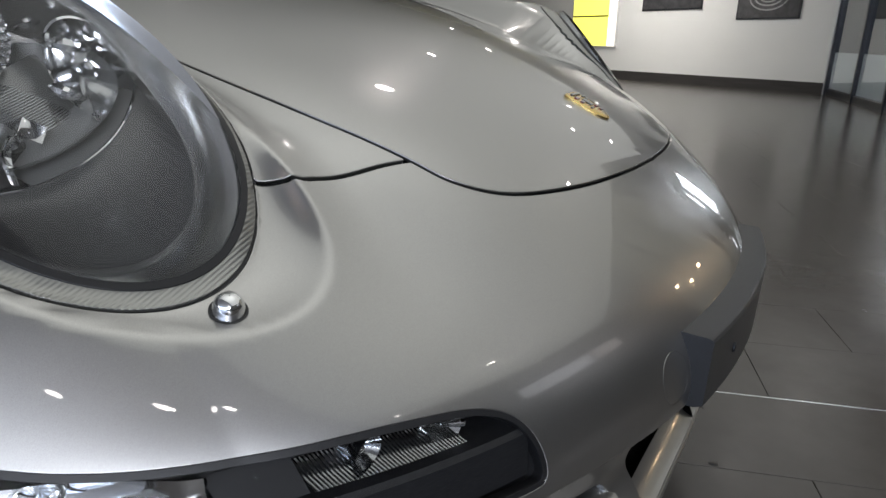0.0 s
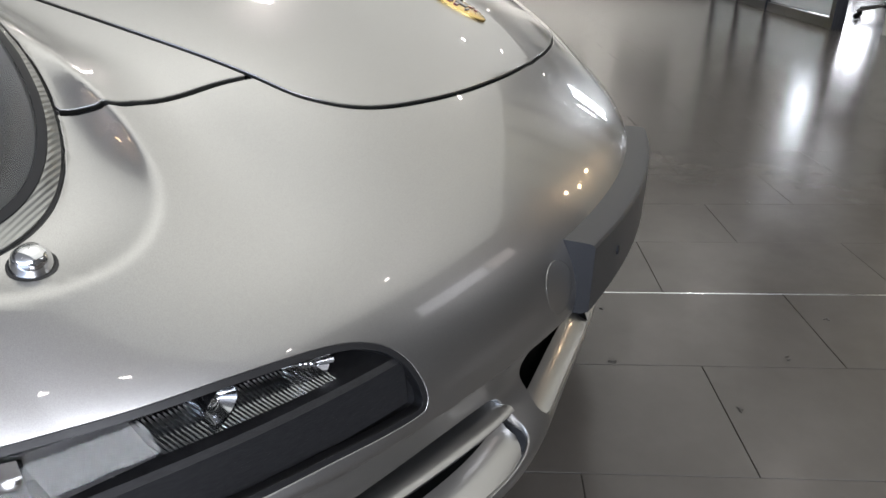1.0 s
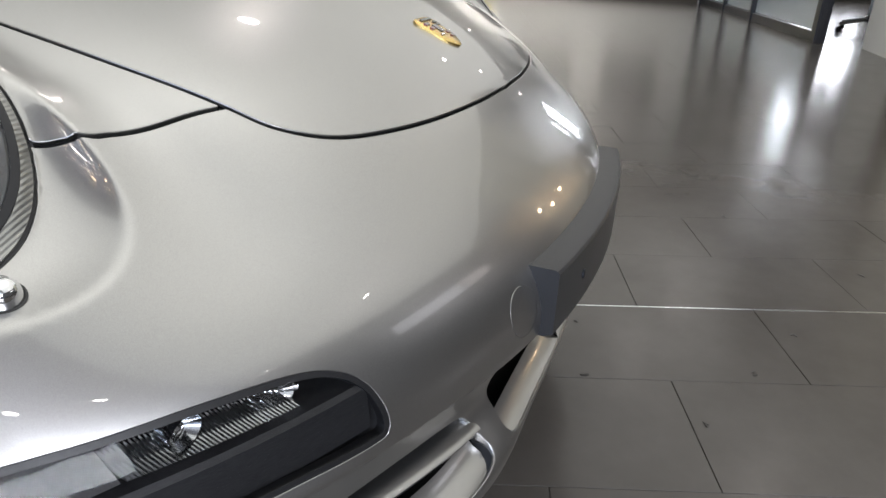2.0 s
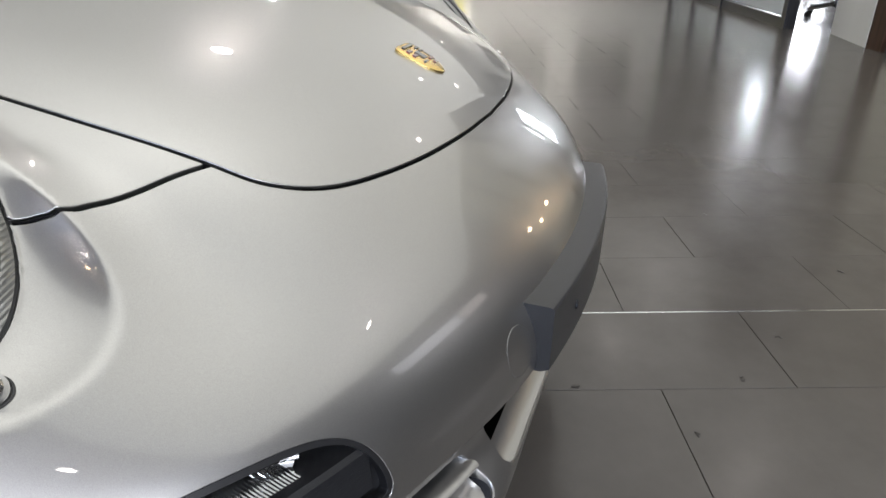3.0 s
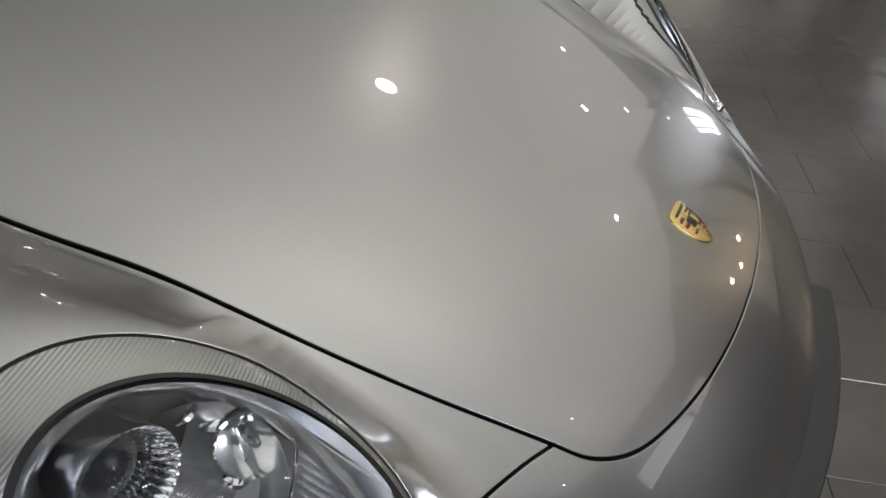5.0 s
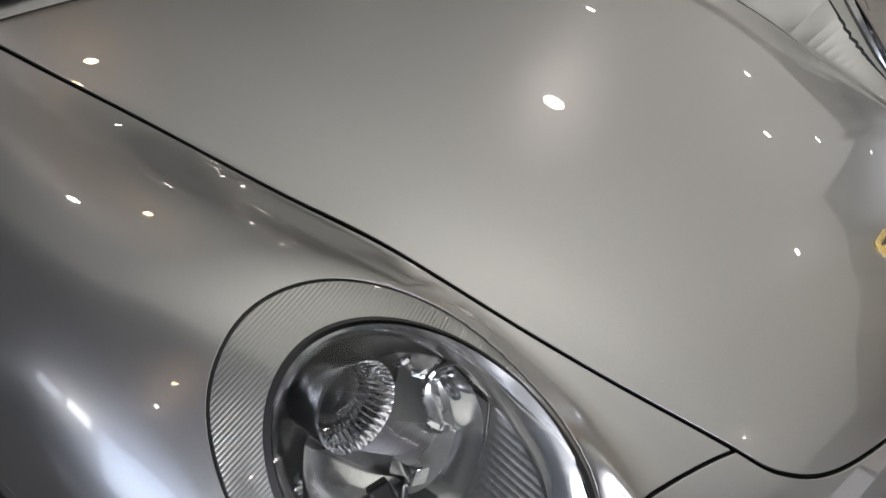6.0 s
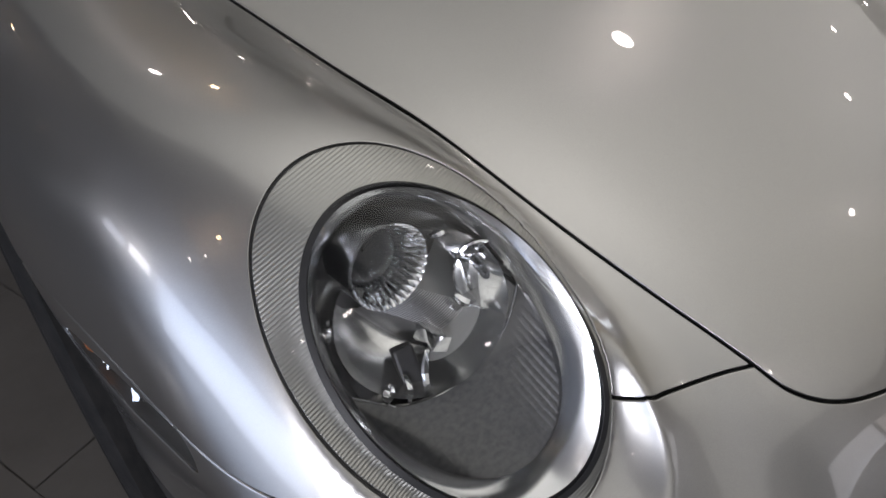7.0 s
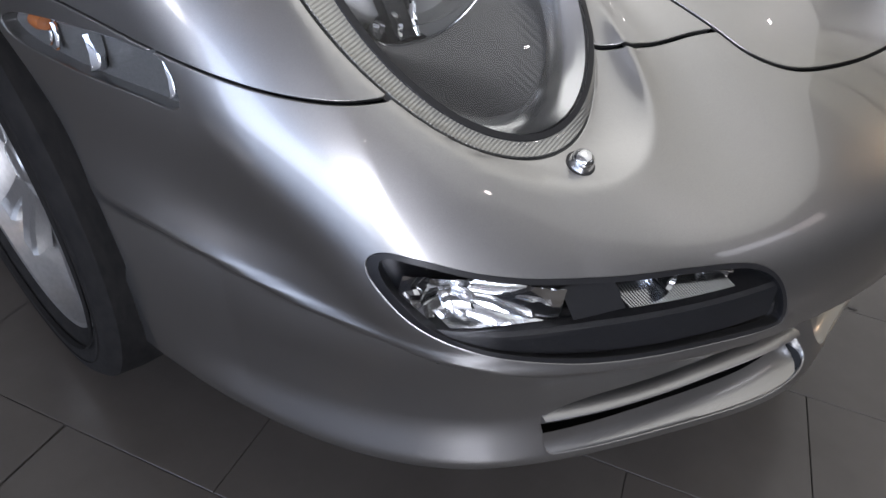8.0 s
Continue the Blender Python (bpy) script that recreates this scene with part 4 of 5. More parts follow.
    # plain plate between the two chambers
    sheet("middle_plate", np.linspace(0, 1, 4), np.linspace(0, 1, 4), lambda k, w: (-(0.678 - 0.048 * k) * s, deep(0.65) + 0.010 + 0.020 * w - 0.026 * (k - 0.5), 0.446 + 0.026 * w), LAMP_BLACK, "plain black dividing plate")
    # inner fog reflector: fluted lower strip and a fan of facets at its end
    sheet("fog_reflector", np.linspace(0, 1, 161), np.linspace(0, 1, 4), lambda k, w: (-(0.628 - 0.104 * k) * s, deep(0.628 - 0.104 * k) + 0.009 + 0.030 * w + 0.0006 * abs(math.sin(k * 40 * math.pi)), 0.4465 - 0.001 * k + 0.013 * w), DARK_CHROME, "fluted chrome fog lamp strip", 0.3)

    def fan(k, w):
        a = radians(-100 + 190 * k)
        r = 0.004 + 0.019 * w
        return (-(0.540 - r * 1.25 * math.cos(a)) * s, deep(0.535) + 0.012 + 0.024 * (1 - w) + 0.003 * (int(k * 9) % 2), 0.4535 + r * 0.62 * math.sin(a))

    sheet("fan_reflector", np.linspace(0, 1, 28), np.linspace(0, 1, 4), fan, CHROME, "fan of chrome facets", 0.3)
    sheet("fog_cone", np.linspace(0, 1, 20), np.linspace(0, 1, 4), lambda k, w: (-(0.592 + (0.004 + 0.011 * w) * math.cos(2 * math.pi * k)) * s, deep(0.592) + 0.030 - 0.016 * w, 0.462 + (0.004 + 0.007 * w) * math.sin(2 * math.pi * k)), DARK_CHROME, "smoked bulb cone")
    for x, z, mat, nm in ((0.742, 0.470, BULB, "indicator_bulb"), (0.590, 0.462, CHROME, "bulb_cap")):
        bm = bmesh.new()
        y0 = front_y(-x, z)
        lathe(bm, [(0.0005, 0.016), (0.004, 0.014), (0.006, 0.008), (0.005, 0.0), (0.005, -0.012)], 16, Matrix.Translation((-x * s, y0 + 0.030, z)) @ Matrix.Rotation(radians(90), 4, "X"))
        smooth(part(nm, bm, mat, lamp))


both(fog_lamp)

# ---- side markers ----
mark_open = cut(G_MARK + 0.001)


def side_marker(s):
    v, n, t = sided(mark_open, s)
    lamp = skin_part("side_marker", (v - n * 0.014, n, t), MARKER_GREY, car, "long clear side marker lamp ahead of the wheel arch")
    skin_part("lens", rimmed(v - n * 0.0005, n, t, depth=0.006), CLEAR, lamp, "clear marker lens").visible_shadow = False

    def side_x(y):
        return float(-shoot(np.array([[0, y, 0.61]]), np.array([[-1.0, 0, 0]]))[0, 0])

    bm = bmesh.new()
    lathe(bm, [(0.0005, 0.011), (0.006, 0.010), (0.008, 0.004), (0.008, -0.004), (0.0005, -0.008)], 16, Matrix.Translation((-(side_x(0.664) - 0.010) * s, 0.664, 0.618)) @ Matrix.Rotation(radians(90), 4, "X"))
    smooth(part("amber_bulb", bm, AMBER, lamp, "amber marker bulb"))
    for y0, wide, tall in ((0.501, 0.0055, 0.015), (0.590, 0.0125, 0.0155), (0.643, 0.0045, 0.012), (0.652, 0.0030, 0.010)):
        # dished chrome facet, stepped in three
        bm = bmesh.new()
        m = Matrix.Translation((-(side_x(y0) - 0.009) * s, y0, 0.610)) @ Matrix.Rotation(radians(14 * s), 4, "Z") @ Matrix.Rotation(radians(-24), 4, "X") @ Matrix.Rotation(radians(18 * s), 4, "Y")
        rows_ = [[bm.verts.new(m @ Vector(((0.0015 * (1 - h * h) + 0.38 * wide * (1 - k * k) + 0.0006 * (i % 2)) * s, wide * k, tall * h))) for k in (-1, -0.6, -0.2, 0.2, 0.6, 1)] for i, h in enumerate((-1, -0.72, -0.4, 0, 0.4, 0.72, 1))]
        for p, q in zip(rows_[:-1], rows_[1:]):
            for j in range(5):
                bm.faces.new((p[j], q[j], q[j + 1], p[j + 1]))
        smooth(part("chrome_facet", bm, CHROME, lamp), 0.9)


both(side_marker)

# ---- air intakes ----
si_open = cut(G_SI)
mi_open = cut(G_MI)


def intake_ramp(x0, x1, low, rise, deep0, deep1, name, label):
    """A painted ramp from the lip back and up into an intake, with its front edge rounded."""
    bm = bmesh.new()
    lines = []
    for i in range(41):
        x = x0 + (x1 - x0) * i / 40
        y0, deep = front_y(x, low + 0.004), deep0 + (deep1 - deep0) * i / 40
        lines.append([bm.verts.new((x, y0 + dy * deep, low + dz * rise)) for dy, dz in ((0.2, -0.25), (0.0, -0.08), (0.02, 0.0), (0.16, 0.06), (0.45, 0.22), (0.78, 0.58), (1.0, 1.0))])
    for a, b in zip(lines[:-1], lines[1:]):
        for j in range(6):
            bm.faces.new((a[j], b[j], b[j + 1], a[j + 1]))
    bmesh.ops.recalc_face_normals(bm, faces=bm.faces)
    smooth(part(name, bm, PAINT, bumper, label), 0.9)


for s in (1, -1):
    intake = dark_box("side_intake", sided(si_open, s), 0.09, UNDER, bumper, "black side air intake")
    bm = bmesh.new()
    lines = []
    for i in range(36):
        x = 0.286 + (0.650 - 0.286) * i / 35
        zc = 0.262 - 0.010 * max(0.0, (0.45 - x) / 0.16)
        y0 = front_y(-x, zc) - 0.003
        lines.append([bm.verts.new((-x * s, y0 + dy, zc + dz)) for dy, dz in ((0.0, -0.005), (-0.003, 0.001), (0.002, 0.006), (0.020, 0.009), (0.045, 0.010), (0.045, -0.002), (0.008, -0.009))])
    for a, b in zip(lines[:-1], lines[1:]):
        for j in range(7):
            k = (j + 1) % 7
            bm.faces.new((a[j], b[j], b[k], a[k]) if s == -1 else (a[k], b[k], b[j], a[j]))
    bm.faces.new(lines[0])
    bm.faces.new(lines[-1])
    bmesh.ops.recalc_face_normals(bm, faces=bm.faces)
    smooth(part("intake_blade", bm, PAINT, bumper, "silver blade across the intake"), 0.7)
    intake_ramp(-0.288 * s, -0.648 * s, 0.212, 0.026, 0.040, 0.013, "intake_ramp", "silver ramp at the foot of the intake")
mid = joined(mi_open, mirrored(*mi_open))
dark_box("middle_intake", mid, 0.10, UNDER, bumper, "black middle air intake")
intake_ramp(-0.236, 0.236, 0.211, 0.024, 0.030, 0.030, "intake_ramp", "silver ramp at the foot of the middle intake")

# ---- number plate holder: a blank black bracket round the nose ----
bm = bmesh.new()
lines = []
for i in range(60):
    x = -0.244 + 0.488 * i / 59
    ym = min(front_y(x, z) for z in (0.37, 0.40, 0.43))
    e = min(1.0, (0.244 - abs(x)) / 0.006)
    lines.append([bm.verts.new((x, ym + dy, z)) for dy, z in ((0.03, 0.366), (-0.006 - 0.005 * e, 0.366), (-0.015, 0.370), (-0.016, 0.407), (-0.017, 0.444), (-0.015, 0.447), (-0.011, 0.4485), (0.03, 0.450))])
for a, b in zip(lines[:-1], lines[1:]):
    for j in range(7):
        bm.faces.new((a[j], b[j], b[j + 1], a[j + 1]))
bm.faces.new(lines[0])
bm.faces.new(lines[-1][::-1])
holder = smooth(part("number_plate_holder", bm, BLACK_PLASTIC, car, "blank black plastic number plate holder"), 0.5)
for x in (-0.16, 0.16):
    bm = bmesh.new()
    y0 = min(front_y(x, z) for z in (0.37, 0.40, 0.43)) - 0.0158
    lathe(bm, [(0.006, 0.0), (0.006, 0.002), (0.004, 0.003), (0.0005, 0.003)], 14, Matrix.Translation((x, y0, 0.408)) @ Matrix.Rotation(radians(90), 4, "X"))
    smooth(part("holder_screw", bm, DARK_METAL, holder))

# ---- badge on the bonnet: a plain gold shield with enamel fields ----
def badge():
    a, na = on_skin(0.0, y=0.161)
    b, nb = on_skin(0.0, y=0.223)
    up = (b - a).normalized()
    nrm = (na + nb).normalized()
    side = up.cross(nrm).normalized()
    mid_ = (a + b) / 2 + nrm * 0.0004
    m = Matrix((side, up, nrm)).transposed().to_4x4()
    m.translation = mid_
    shape = outline([(-0.024, 0.031), (0.0, 0.034), (0.024, 0.031), (0.0255, 0.008), (0.021, -0.014), (0.011, -0.028), (0.0, -0.034), (-0.011, -0.028), (-0.021, -0.014), (-0.0255, 0.008)], n=5)
    bm = bmesh.new()
    rows_ = [[bm.verts.new((x * k, y * k, h)) for x, y in shape] for k, h in ((1.0, -0.003), (1.0, 0.0022), (0.95, 0.0034), (0.5, 0.0044), (0.01, 0.0048))]
    for p, q in zip(rows_[:-1], rows_[1:]):
        for i in range(len(p)):
            j = (i + 1) % len(p)
            bm.faces.new((p[i], p[j], q[j], q[i]))
    bmesh.ops.transform(bm, matrix=m, verts=bm.verts)
    bmesh.ops.recalc_face_normals(bm, faces=bm.faces)
    shield = smooth(part("badge", bm, GOLD, bonnet, "small gold shield badge with dark enamel bars"))
    for nm, mat, rects in (("badge_bars", BADGE_RED, ((-0.020, -0.008, 0.014, 0.019), (-0.020, -0.009, 0.004, 0.009), (0.006, 0.017, -0.009, -0.005), (0.005, 0.013, -0.017, -0.013))), ("badge_fields", BADGE_BLACK, ((0.009, 0.020, 0.010, 0.013), (0.009, 0.020, 0.016, 0.019), (-0.016, -0.005, -0.010, -0.007), (-0.006, 0.006, -0.004, 0.012), (-0.016, 0.016, 0.0235, 0.0275)))):
        bm = bmesh.new()
        for x0, x1, y0, y1 in rects:
            box(bm, x0, x1, y0, y1, 0.0025, 0.0058, 0.0004, m)
        part(nm, bm, mat, shield)


badge()


# ---- wheels ----
def wheel(name):
    hub = empty(name)
    hub.parent = car
    bm = bmesh.new()
    lathe(bm, [(0.246, 0.075), (0.262, 0.098), (0.290, 0.112), (0.314, 0.110), (0.329, 0.098), (0.334, 0.06), (0.335, 0.0), (0.334, -0.06), (0.329, -0.098), (0.31, -0.11), (0.25, -0.09)], 72)
    tyre = smooth(part("tyre", bm, RUBBER, hub, "black low-profile tyre"))
    for r in (0.275, 0.297):
        bm = bmesh.new()
        lathe(bm, [(r - 0.002, 0.107), (r, 0.1135), (r + 0.002, 0.110)], 72)
        smooth(part("tyre_ridge", bm, RUBBER, tyre))
    bm = bmesh.new()
    lathe(bm, [(0.252, 0.090), (0.249, 0.096), (0.243, 0.094), (0.238, 0.080), (0.228, 0.060), (0.222, 0.0), (0.222, -0.09)], 72)
    rim_ = smooth(part("rim", bm, ALLOY, hub, "silver alloy rim with five twin spokes"))
    bm = bmesh.new()
    for i in range(5):
        for w in (-0.16, 0.16):
            a = 2 * math.pi * i / 5 + w
            m = Matrix.Rotation(a, 4, "Z")
            prof = [(0.045, 0.062, 0.020), (0.10, 0.066, 0.017), (0.17, 0.074, 0.016), (0.225, 0.078, 0.020), (0.242, 0.078, 0.024)]
            secs = []
            for r, h, hw in prof:
                k = (r - 0.045) / 0.2
                off = -w * 0.05 * (1 - k)
                secs.append([bm.verts.new(m @ Vector((r, off + y, z))) for y, z in ((-hw, h - 0.03), (-hw, h - 0.006), (-hw * 0.7, h), (hw * 0.7, h), (hw, h - 0.006), (hw, h - 0.03))])
            for p, q in zip(secs[:-1], secs[1:]):
                for j in range(6):
                    k2 = (j + 1) % 6
                    bm.faces.new((p[j], q[j], q[k2], p[k2]))
    bmesh.ops.recalc_face_normals(bm, faces=bm.faces)
    smooth(part("spokes", bm, ALLOY, hub, "five twin silver spokes"), 0.5)
    bm = bmesh.new()
    lathe(bm, [(0.0005, 0.074), (0.028, 0.072), (0.033, 0.066), (0.060, 0.062), (0.062, 0.03)], 36)
    smooth(part("hub_cap", bm, ALLOY, hub))
    bm = bmesh.new()
    lathe(bm, [(0.07, 0.018), (0.165, 0.018), (0.165, -0.012), (0.07, -0.012)], 48)
    smooth(part("brake_disc", bm, BRAKE, hub, "steel brake disc"), 0.5)
    bm = bmesh.new()
    box(bm, 0.09, 0.185, -0.09, 0.09, -0.03, 0.04, 0.012)
    part("caliper", bm, DARK_METAL, hub)
    return hub


for nm, x, y in (("front_wheel", -0.785, 0.965), ("front_wheel", 0.785, 0.965), ("rear_wheel", -0.775, 3.31), ("rear_wheel", 0.775, 3.31)):
    h = wheel(nm)
    h.matrix_world = pose(x, y, 0.335, 0, 0, -2 if nm == "front_wheel" else 0) @ pose(0, 0, 0, 0, -90 if x < 0 else 90, 0)


# wheel arch liners
for s, y, zc, r, slant in ((1, 0.97, 0.36, 0.349, 0.40), (-1, 0.97, 0.36, 0.349, 0.40), (1, 3.31, 0.335, 0.379, 0.0), (-1, 3.31, 0.335, 0.379, 0.0)):
    line = [(y - r + slant * (zc - z), z) for z in np.linspace(0.18, zc - 0.01, 8)] + [(y - r * math.cos(a), zc + r * math.sin(a)) for a in np.linspace(0, math.pi, 32)] + [(y + r, z) for z in np.linspace(zc - 0.01, 0.18, 6)]
    bm = bmesh.new()
    vs = [[bm.verts.new((-x * s, py, pz)) for py, pz in line] for x in (0.50, 0.846)]
    for i in range(len(line) - 1):
        bm.faces.new((vs[0][i], vs[0][i + 1], vs[1][i + 1], vs[1][i]))
    bm.faces.new(vs[0])
    smooth(part("wheel_arch_liner", bm, UNDER, car), 0.5)


# ---- cabin, glass and tail ----
def cabin():
    stations = [(1.22, 0.915, 0.60, 0.91), (1.42, 1.02, 0.60, 0.93), (1.75, 1.20, 0.56, 0.95), (2.05, 1.285, 0.53, 0.95), (2.35, 1.295, 0.52, 0.95), (2.75, 1.25, 0.51, 0.95), (3.15, 1.13, 0.50, 0.94), (3.6, 0.96, 0.46, 0.90), (3.85, 0.86, 0.42, 0.84)]
    n = 28
    bm = bmesh.new()
    rows_ = []
    for y, top, half, base in stations:
        line = []
        for i in range(n + 1):
            a = math.pi * i / n
            c, s_ = math.cos(a), math.sin(a)
            x = (half + 0.16 * (1 - abs(s_))) * math.copysign(abs(c) ** 0.55, c)
            z = base - 0.03 + (top - base + 0.03) * abs(s_) ** 0.6
            line.append(bm.verts.new((x, y, z)))
        rows_.append(line)
    for p, q in zip(rows_[:-1], rows_[1:]):
        for i in range(n):
            bm.faces.new((p[i], p[i + 1], q[i + 1], q[i]))
    bmesh.ops.recalc_face_normals(bm, faces=bm.faces)
    roof = smooth(part("roof", bm, PAINT, car, "silver coupe roof"), 2.0)

    def at(y, k):
        """A point of the roof's skin at station y and angle share k."""
        ys = [q[0] for q in stations]
        top, half, base = (float(np.interp(y, ys, [q[j] for q in stations])) for j in (1, 2, 3))
        a = math.pi * k
        c, s_ = math.cos(a), math.sin(a)
        x = (half + 0.16 * (1 - abs(s_))) * math.copysign(abs(c) ** 0.55, c)
        return Vector((x, y, base - 0.03 + (top - base + 0.03) * abs(s_) ** 0.6)), Vector((c, 0, s_))

    def pane(name, y0, y1, k0, k1, label):
        bm = bmesh.new()
        g = []
        for i in range(13):
            line = []
            for j in range(13):
                y = y0(j / 12) + (y1(j / 12) - y0(j / 12)) * i / 12
                q, nr = at(y, k0 + (k1 - k0) * j / 12)
                line.append(bm.verts.new(q + nr * 0.006 + Vector((0, -0.004 if y < 2 else 0.002, 0.004))))
            g.append(line)
        for p, q in zip(g[:-1], g[1:]):
            for j in range(12):
                bm.faces.new((p[j], p[j + 1], q[j + 1], q[j]))
        bmesh.ops.recalc_face_normals(bm, faces=bm.faces)
        smooth(part(name, bm, DARK_GLASS, roof, label), 2.0)

    pane("windscreen", lambda k: 1.25, lambda k: 1.90, 0.14, 0.86, "dark curved windscreen")
    pane("rear_window", lambda k: 2.85, lambda k: 3.45, 0.2, 0.8, "dark rear window")
    pane("side_window", lambda k: 1.62 + 0.25 * k, lambda k: 2.95 - 0.3 * k, 0.035, 0.11, "dark side window")
    pane("side_window", lambda k: 1.87 - 0.25 * k, lambda k: 2.65 + 0.3 * k, 0.89, 0.965, "dark side window")


cabin()
for s in (1, -1):
    bm = bmesh.new()
    bmesh.ops.create_uvsphere(bm, u_segments=20, v_segments=12, radius=1.0, matrix=Matrix.Translation((-0.98 * s, 1.66, 0.985)) @ Matrix.Diagonal((0.10, 0.055, 0.07, 1)))
    mirror = smooth(part("door_mirror", bm, PAINT, car, "silver door mirror"), 2.0)
    bm = bmesh.new()
    tube_along(bm, [(-0.80 * s, 1.66, 0.93), (-0.88 * s, 1.655, 0.94), (-0.93 * s, 1.66, 0.96)], 0.018)
    part("mirror_stalk", bm, PAINT, mirror)
    bm = bmesh.new()
    for k in range(1):
        q = [float(-shoot(np.array([[0, 4.05 + 0.05 * i, 0.72]]), np.array([[-1.0, 0, 0]]))[0, 0]) for i in range(6)]
        a = [[bm.verts.new((-(x + 0.004) * s, 4.05 + 0.05 * i, z)) for i, x in enumerate(q)] for z in (0.68, 0.76)]
        for i in range(5):
            bm.faces.new((a[0][i], a[0][i + 1], a[1][i + 1], a[1][i]))
    part("tail_lamp", bm, RED_LENS, car, "red tail lamp")


# ---- the showroom ----
def structure(name, bm, mat, label=""):
    ob = part(name, bm, mat, None, label)
    return tagged(ob, kind="structure")


TURN = radians(18.5)
ROW_W, TILE_L = 0.281, 0.530
bm = bmesh.new()
box(bm, -9.0, 17.0, -10.0, 11.0, -0.10, -0.0035)
floor = structure("floor", bm, GROUT, "large grey porcelain floor tiles with thin joints")

# ceiling, with downlights in it
CEIL = 3.10
bm = bmesh.new()
box(bm, -9.0, 17.0, -10.0, 11.0, CEIL, CEIL + 0.2)
structure("ceiling", bm, CEILING, "plain warm grey ceiling")


def downlight(x, y, warm=False, r=0.055):
    base = empty("ceiling_downlight", (x, y, CEIL - 0.02))
    tagged(base, "small round recessed ceiling downlight, lit" + (" warm" if warm else " white"), "ceiling light", "ceiling downlights")
    bm = bmesh.new()
    lathe(bm, [(r + 0.03, 0.02), (r + 0.03, -0.002), (r + 0.028, -0.008), (r + 0.006, -0.010), (r, -0.004), (r, 0.0)], 28)
    smooth(part("trim_ring", bm, WHITE_METAL, base))
    bm = bmesh.new()
    vs = [bm.verts.new((r * math.cos(a), r * math.sin(a), -0.003)) for a in (2 * math.pi * i / 24 for i in range(24))]
    bm.faces.new(vs[::-1])
    part("diffuser", bm, LAMP_WARM if warm else LAMP_COOL, base, "glowing diffuser")
    return base


for x, y, warm in ((2.52, 1.4, 0), (6.25, 0.9, 0), (4.95, 0.03, 0), (3.45, -1.15, 0), (4.6, 2.42, 0), (0.85, -2.85, 0), (-0.3, 3.8, 0), (0.2, 3.55, 1), (-2.55, 0.5, 1), (-5.6, 7.6, 1), (1.6, 6.0, 0), (-2.1, -2.65, 0), (-2.8, -2.5, 0), (-0.9, -4.6, 0), (7.5, 3.2, 0), (-2.6, 6.4, 1), (3.6, -5.6, 0), (1.65, 4.9, 0), (3.2, 4.9, 0), (4.6, 5.6, 0), (2.8, 4.1, 0), (-3.2, 0.52, 0), (-4.3, 1.0, 0), (8.4, 4.5, 0), (8.6, -2.6, 0), (10.4, -3.4, 0), (7.4, -4.4, 0), (9.6, -1.4, 0), (6.4, -0.4, 0), (9.2, 1.3, 0)):
    downlight(x, y, bool(warm), 0.085 if (x, y) == (2.52, 1.4) else 0.05)


# glowing fill panel added over the car's bay, in a thin frame
panel = tagged(empty("added_glow_panel", (0.2, 0.1, CEIL)), "large soft white glowing panel added under the ceiling as fill light", "ceiling light")
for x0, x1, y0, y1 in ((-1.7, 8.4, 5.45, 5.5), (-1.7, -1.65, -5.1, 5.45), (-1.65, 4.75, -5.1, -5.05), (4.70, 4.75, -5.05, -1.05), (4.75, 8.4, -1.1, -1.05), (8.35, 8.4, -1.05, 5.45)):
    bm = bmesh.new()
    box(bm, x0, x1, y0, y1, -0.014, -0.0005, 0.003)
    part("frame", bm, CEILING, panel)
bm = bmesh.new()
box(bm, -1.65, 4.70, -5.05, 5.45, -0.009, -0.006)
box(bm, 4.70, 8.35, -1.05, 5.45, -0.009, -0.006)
part("diffuser", bm, FILL_GLOW, panel, "glowing sheet of the added panel")


def wall(name, a, b, z0, z1, mat, holes=(), thick=0.2, label="", base=0.0):
    """A wall from a to b in plan, with rectangular holes (start, end, low, high) along it."""
    a, b = Vector((*a, 0)), Vector((*b, 0))
    d = b - a
    m = Matrix.Translation(a) @ Matrix.Rotation(math.atan2(d.y, d.x), 4, "Z")
    bm = bmesh.new()
    at = 0.0
    for s0, s1, lo, hi in sorted(holes):
        box(bm, at, s0, 0, thick, z0, z1, 0, m)
        if lo > z0:
            box(bm, s0, s1, 0, thick, z0, lo, 0, m)
        if hi < z1:
            box(bm, s0, s1, 0, thick, hi, z1, 0, m)
        at = s1
    box(bm, at, d.length, 0, thick, z0, z1, 0, m)
    ob = structure(name, bm, mat, label)
    if base:
        bm = bmesh.new()
        box(bm, 0.0, d.length, -0.014, -0.0005, 0.0, base, 0.003, m)
        structure("baseboard", bm, SKIRTING, "dark skirting board along the wall")
    return ob, m


# outer walls: west with the tall shop windows, south, north, east
wall("wall_west", (-8.0, 10.2), (-8.0, -5.4), 0, CEIL, GREY_WALL, ((4.55, 5.85, 2.0, 2.8), (6.05, 7.25, 2.2, 3.0), (7.6, 14.8, 0.3, 2.9)), -0.2, "warm grey wall with shop windows")
wall("wall_south", (-8.2, -5.2), (4.0, -5.2), 0, CEIL, GREY_WALL, ((0.8, 4.4, 1.5, 3.0), (9.25, 11.95, 1.8, 2.3)), -0.2, "warm grey wall with a tall shop window")
wall("wall_north", (16.0, 10.0), (-8.0, 10.0), 0, CEIL, GREY_WALL, (), -0.2, "warm grey wall")
wall("wall_east", (16.0, -6.2), (16.0, 10.2), 0, CEIL, GREY_WALL, (), -0.2, "warm grey wall")

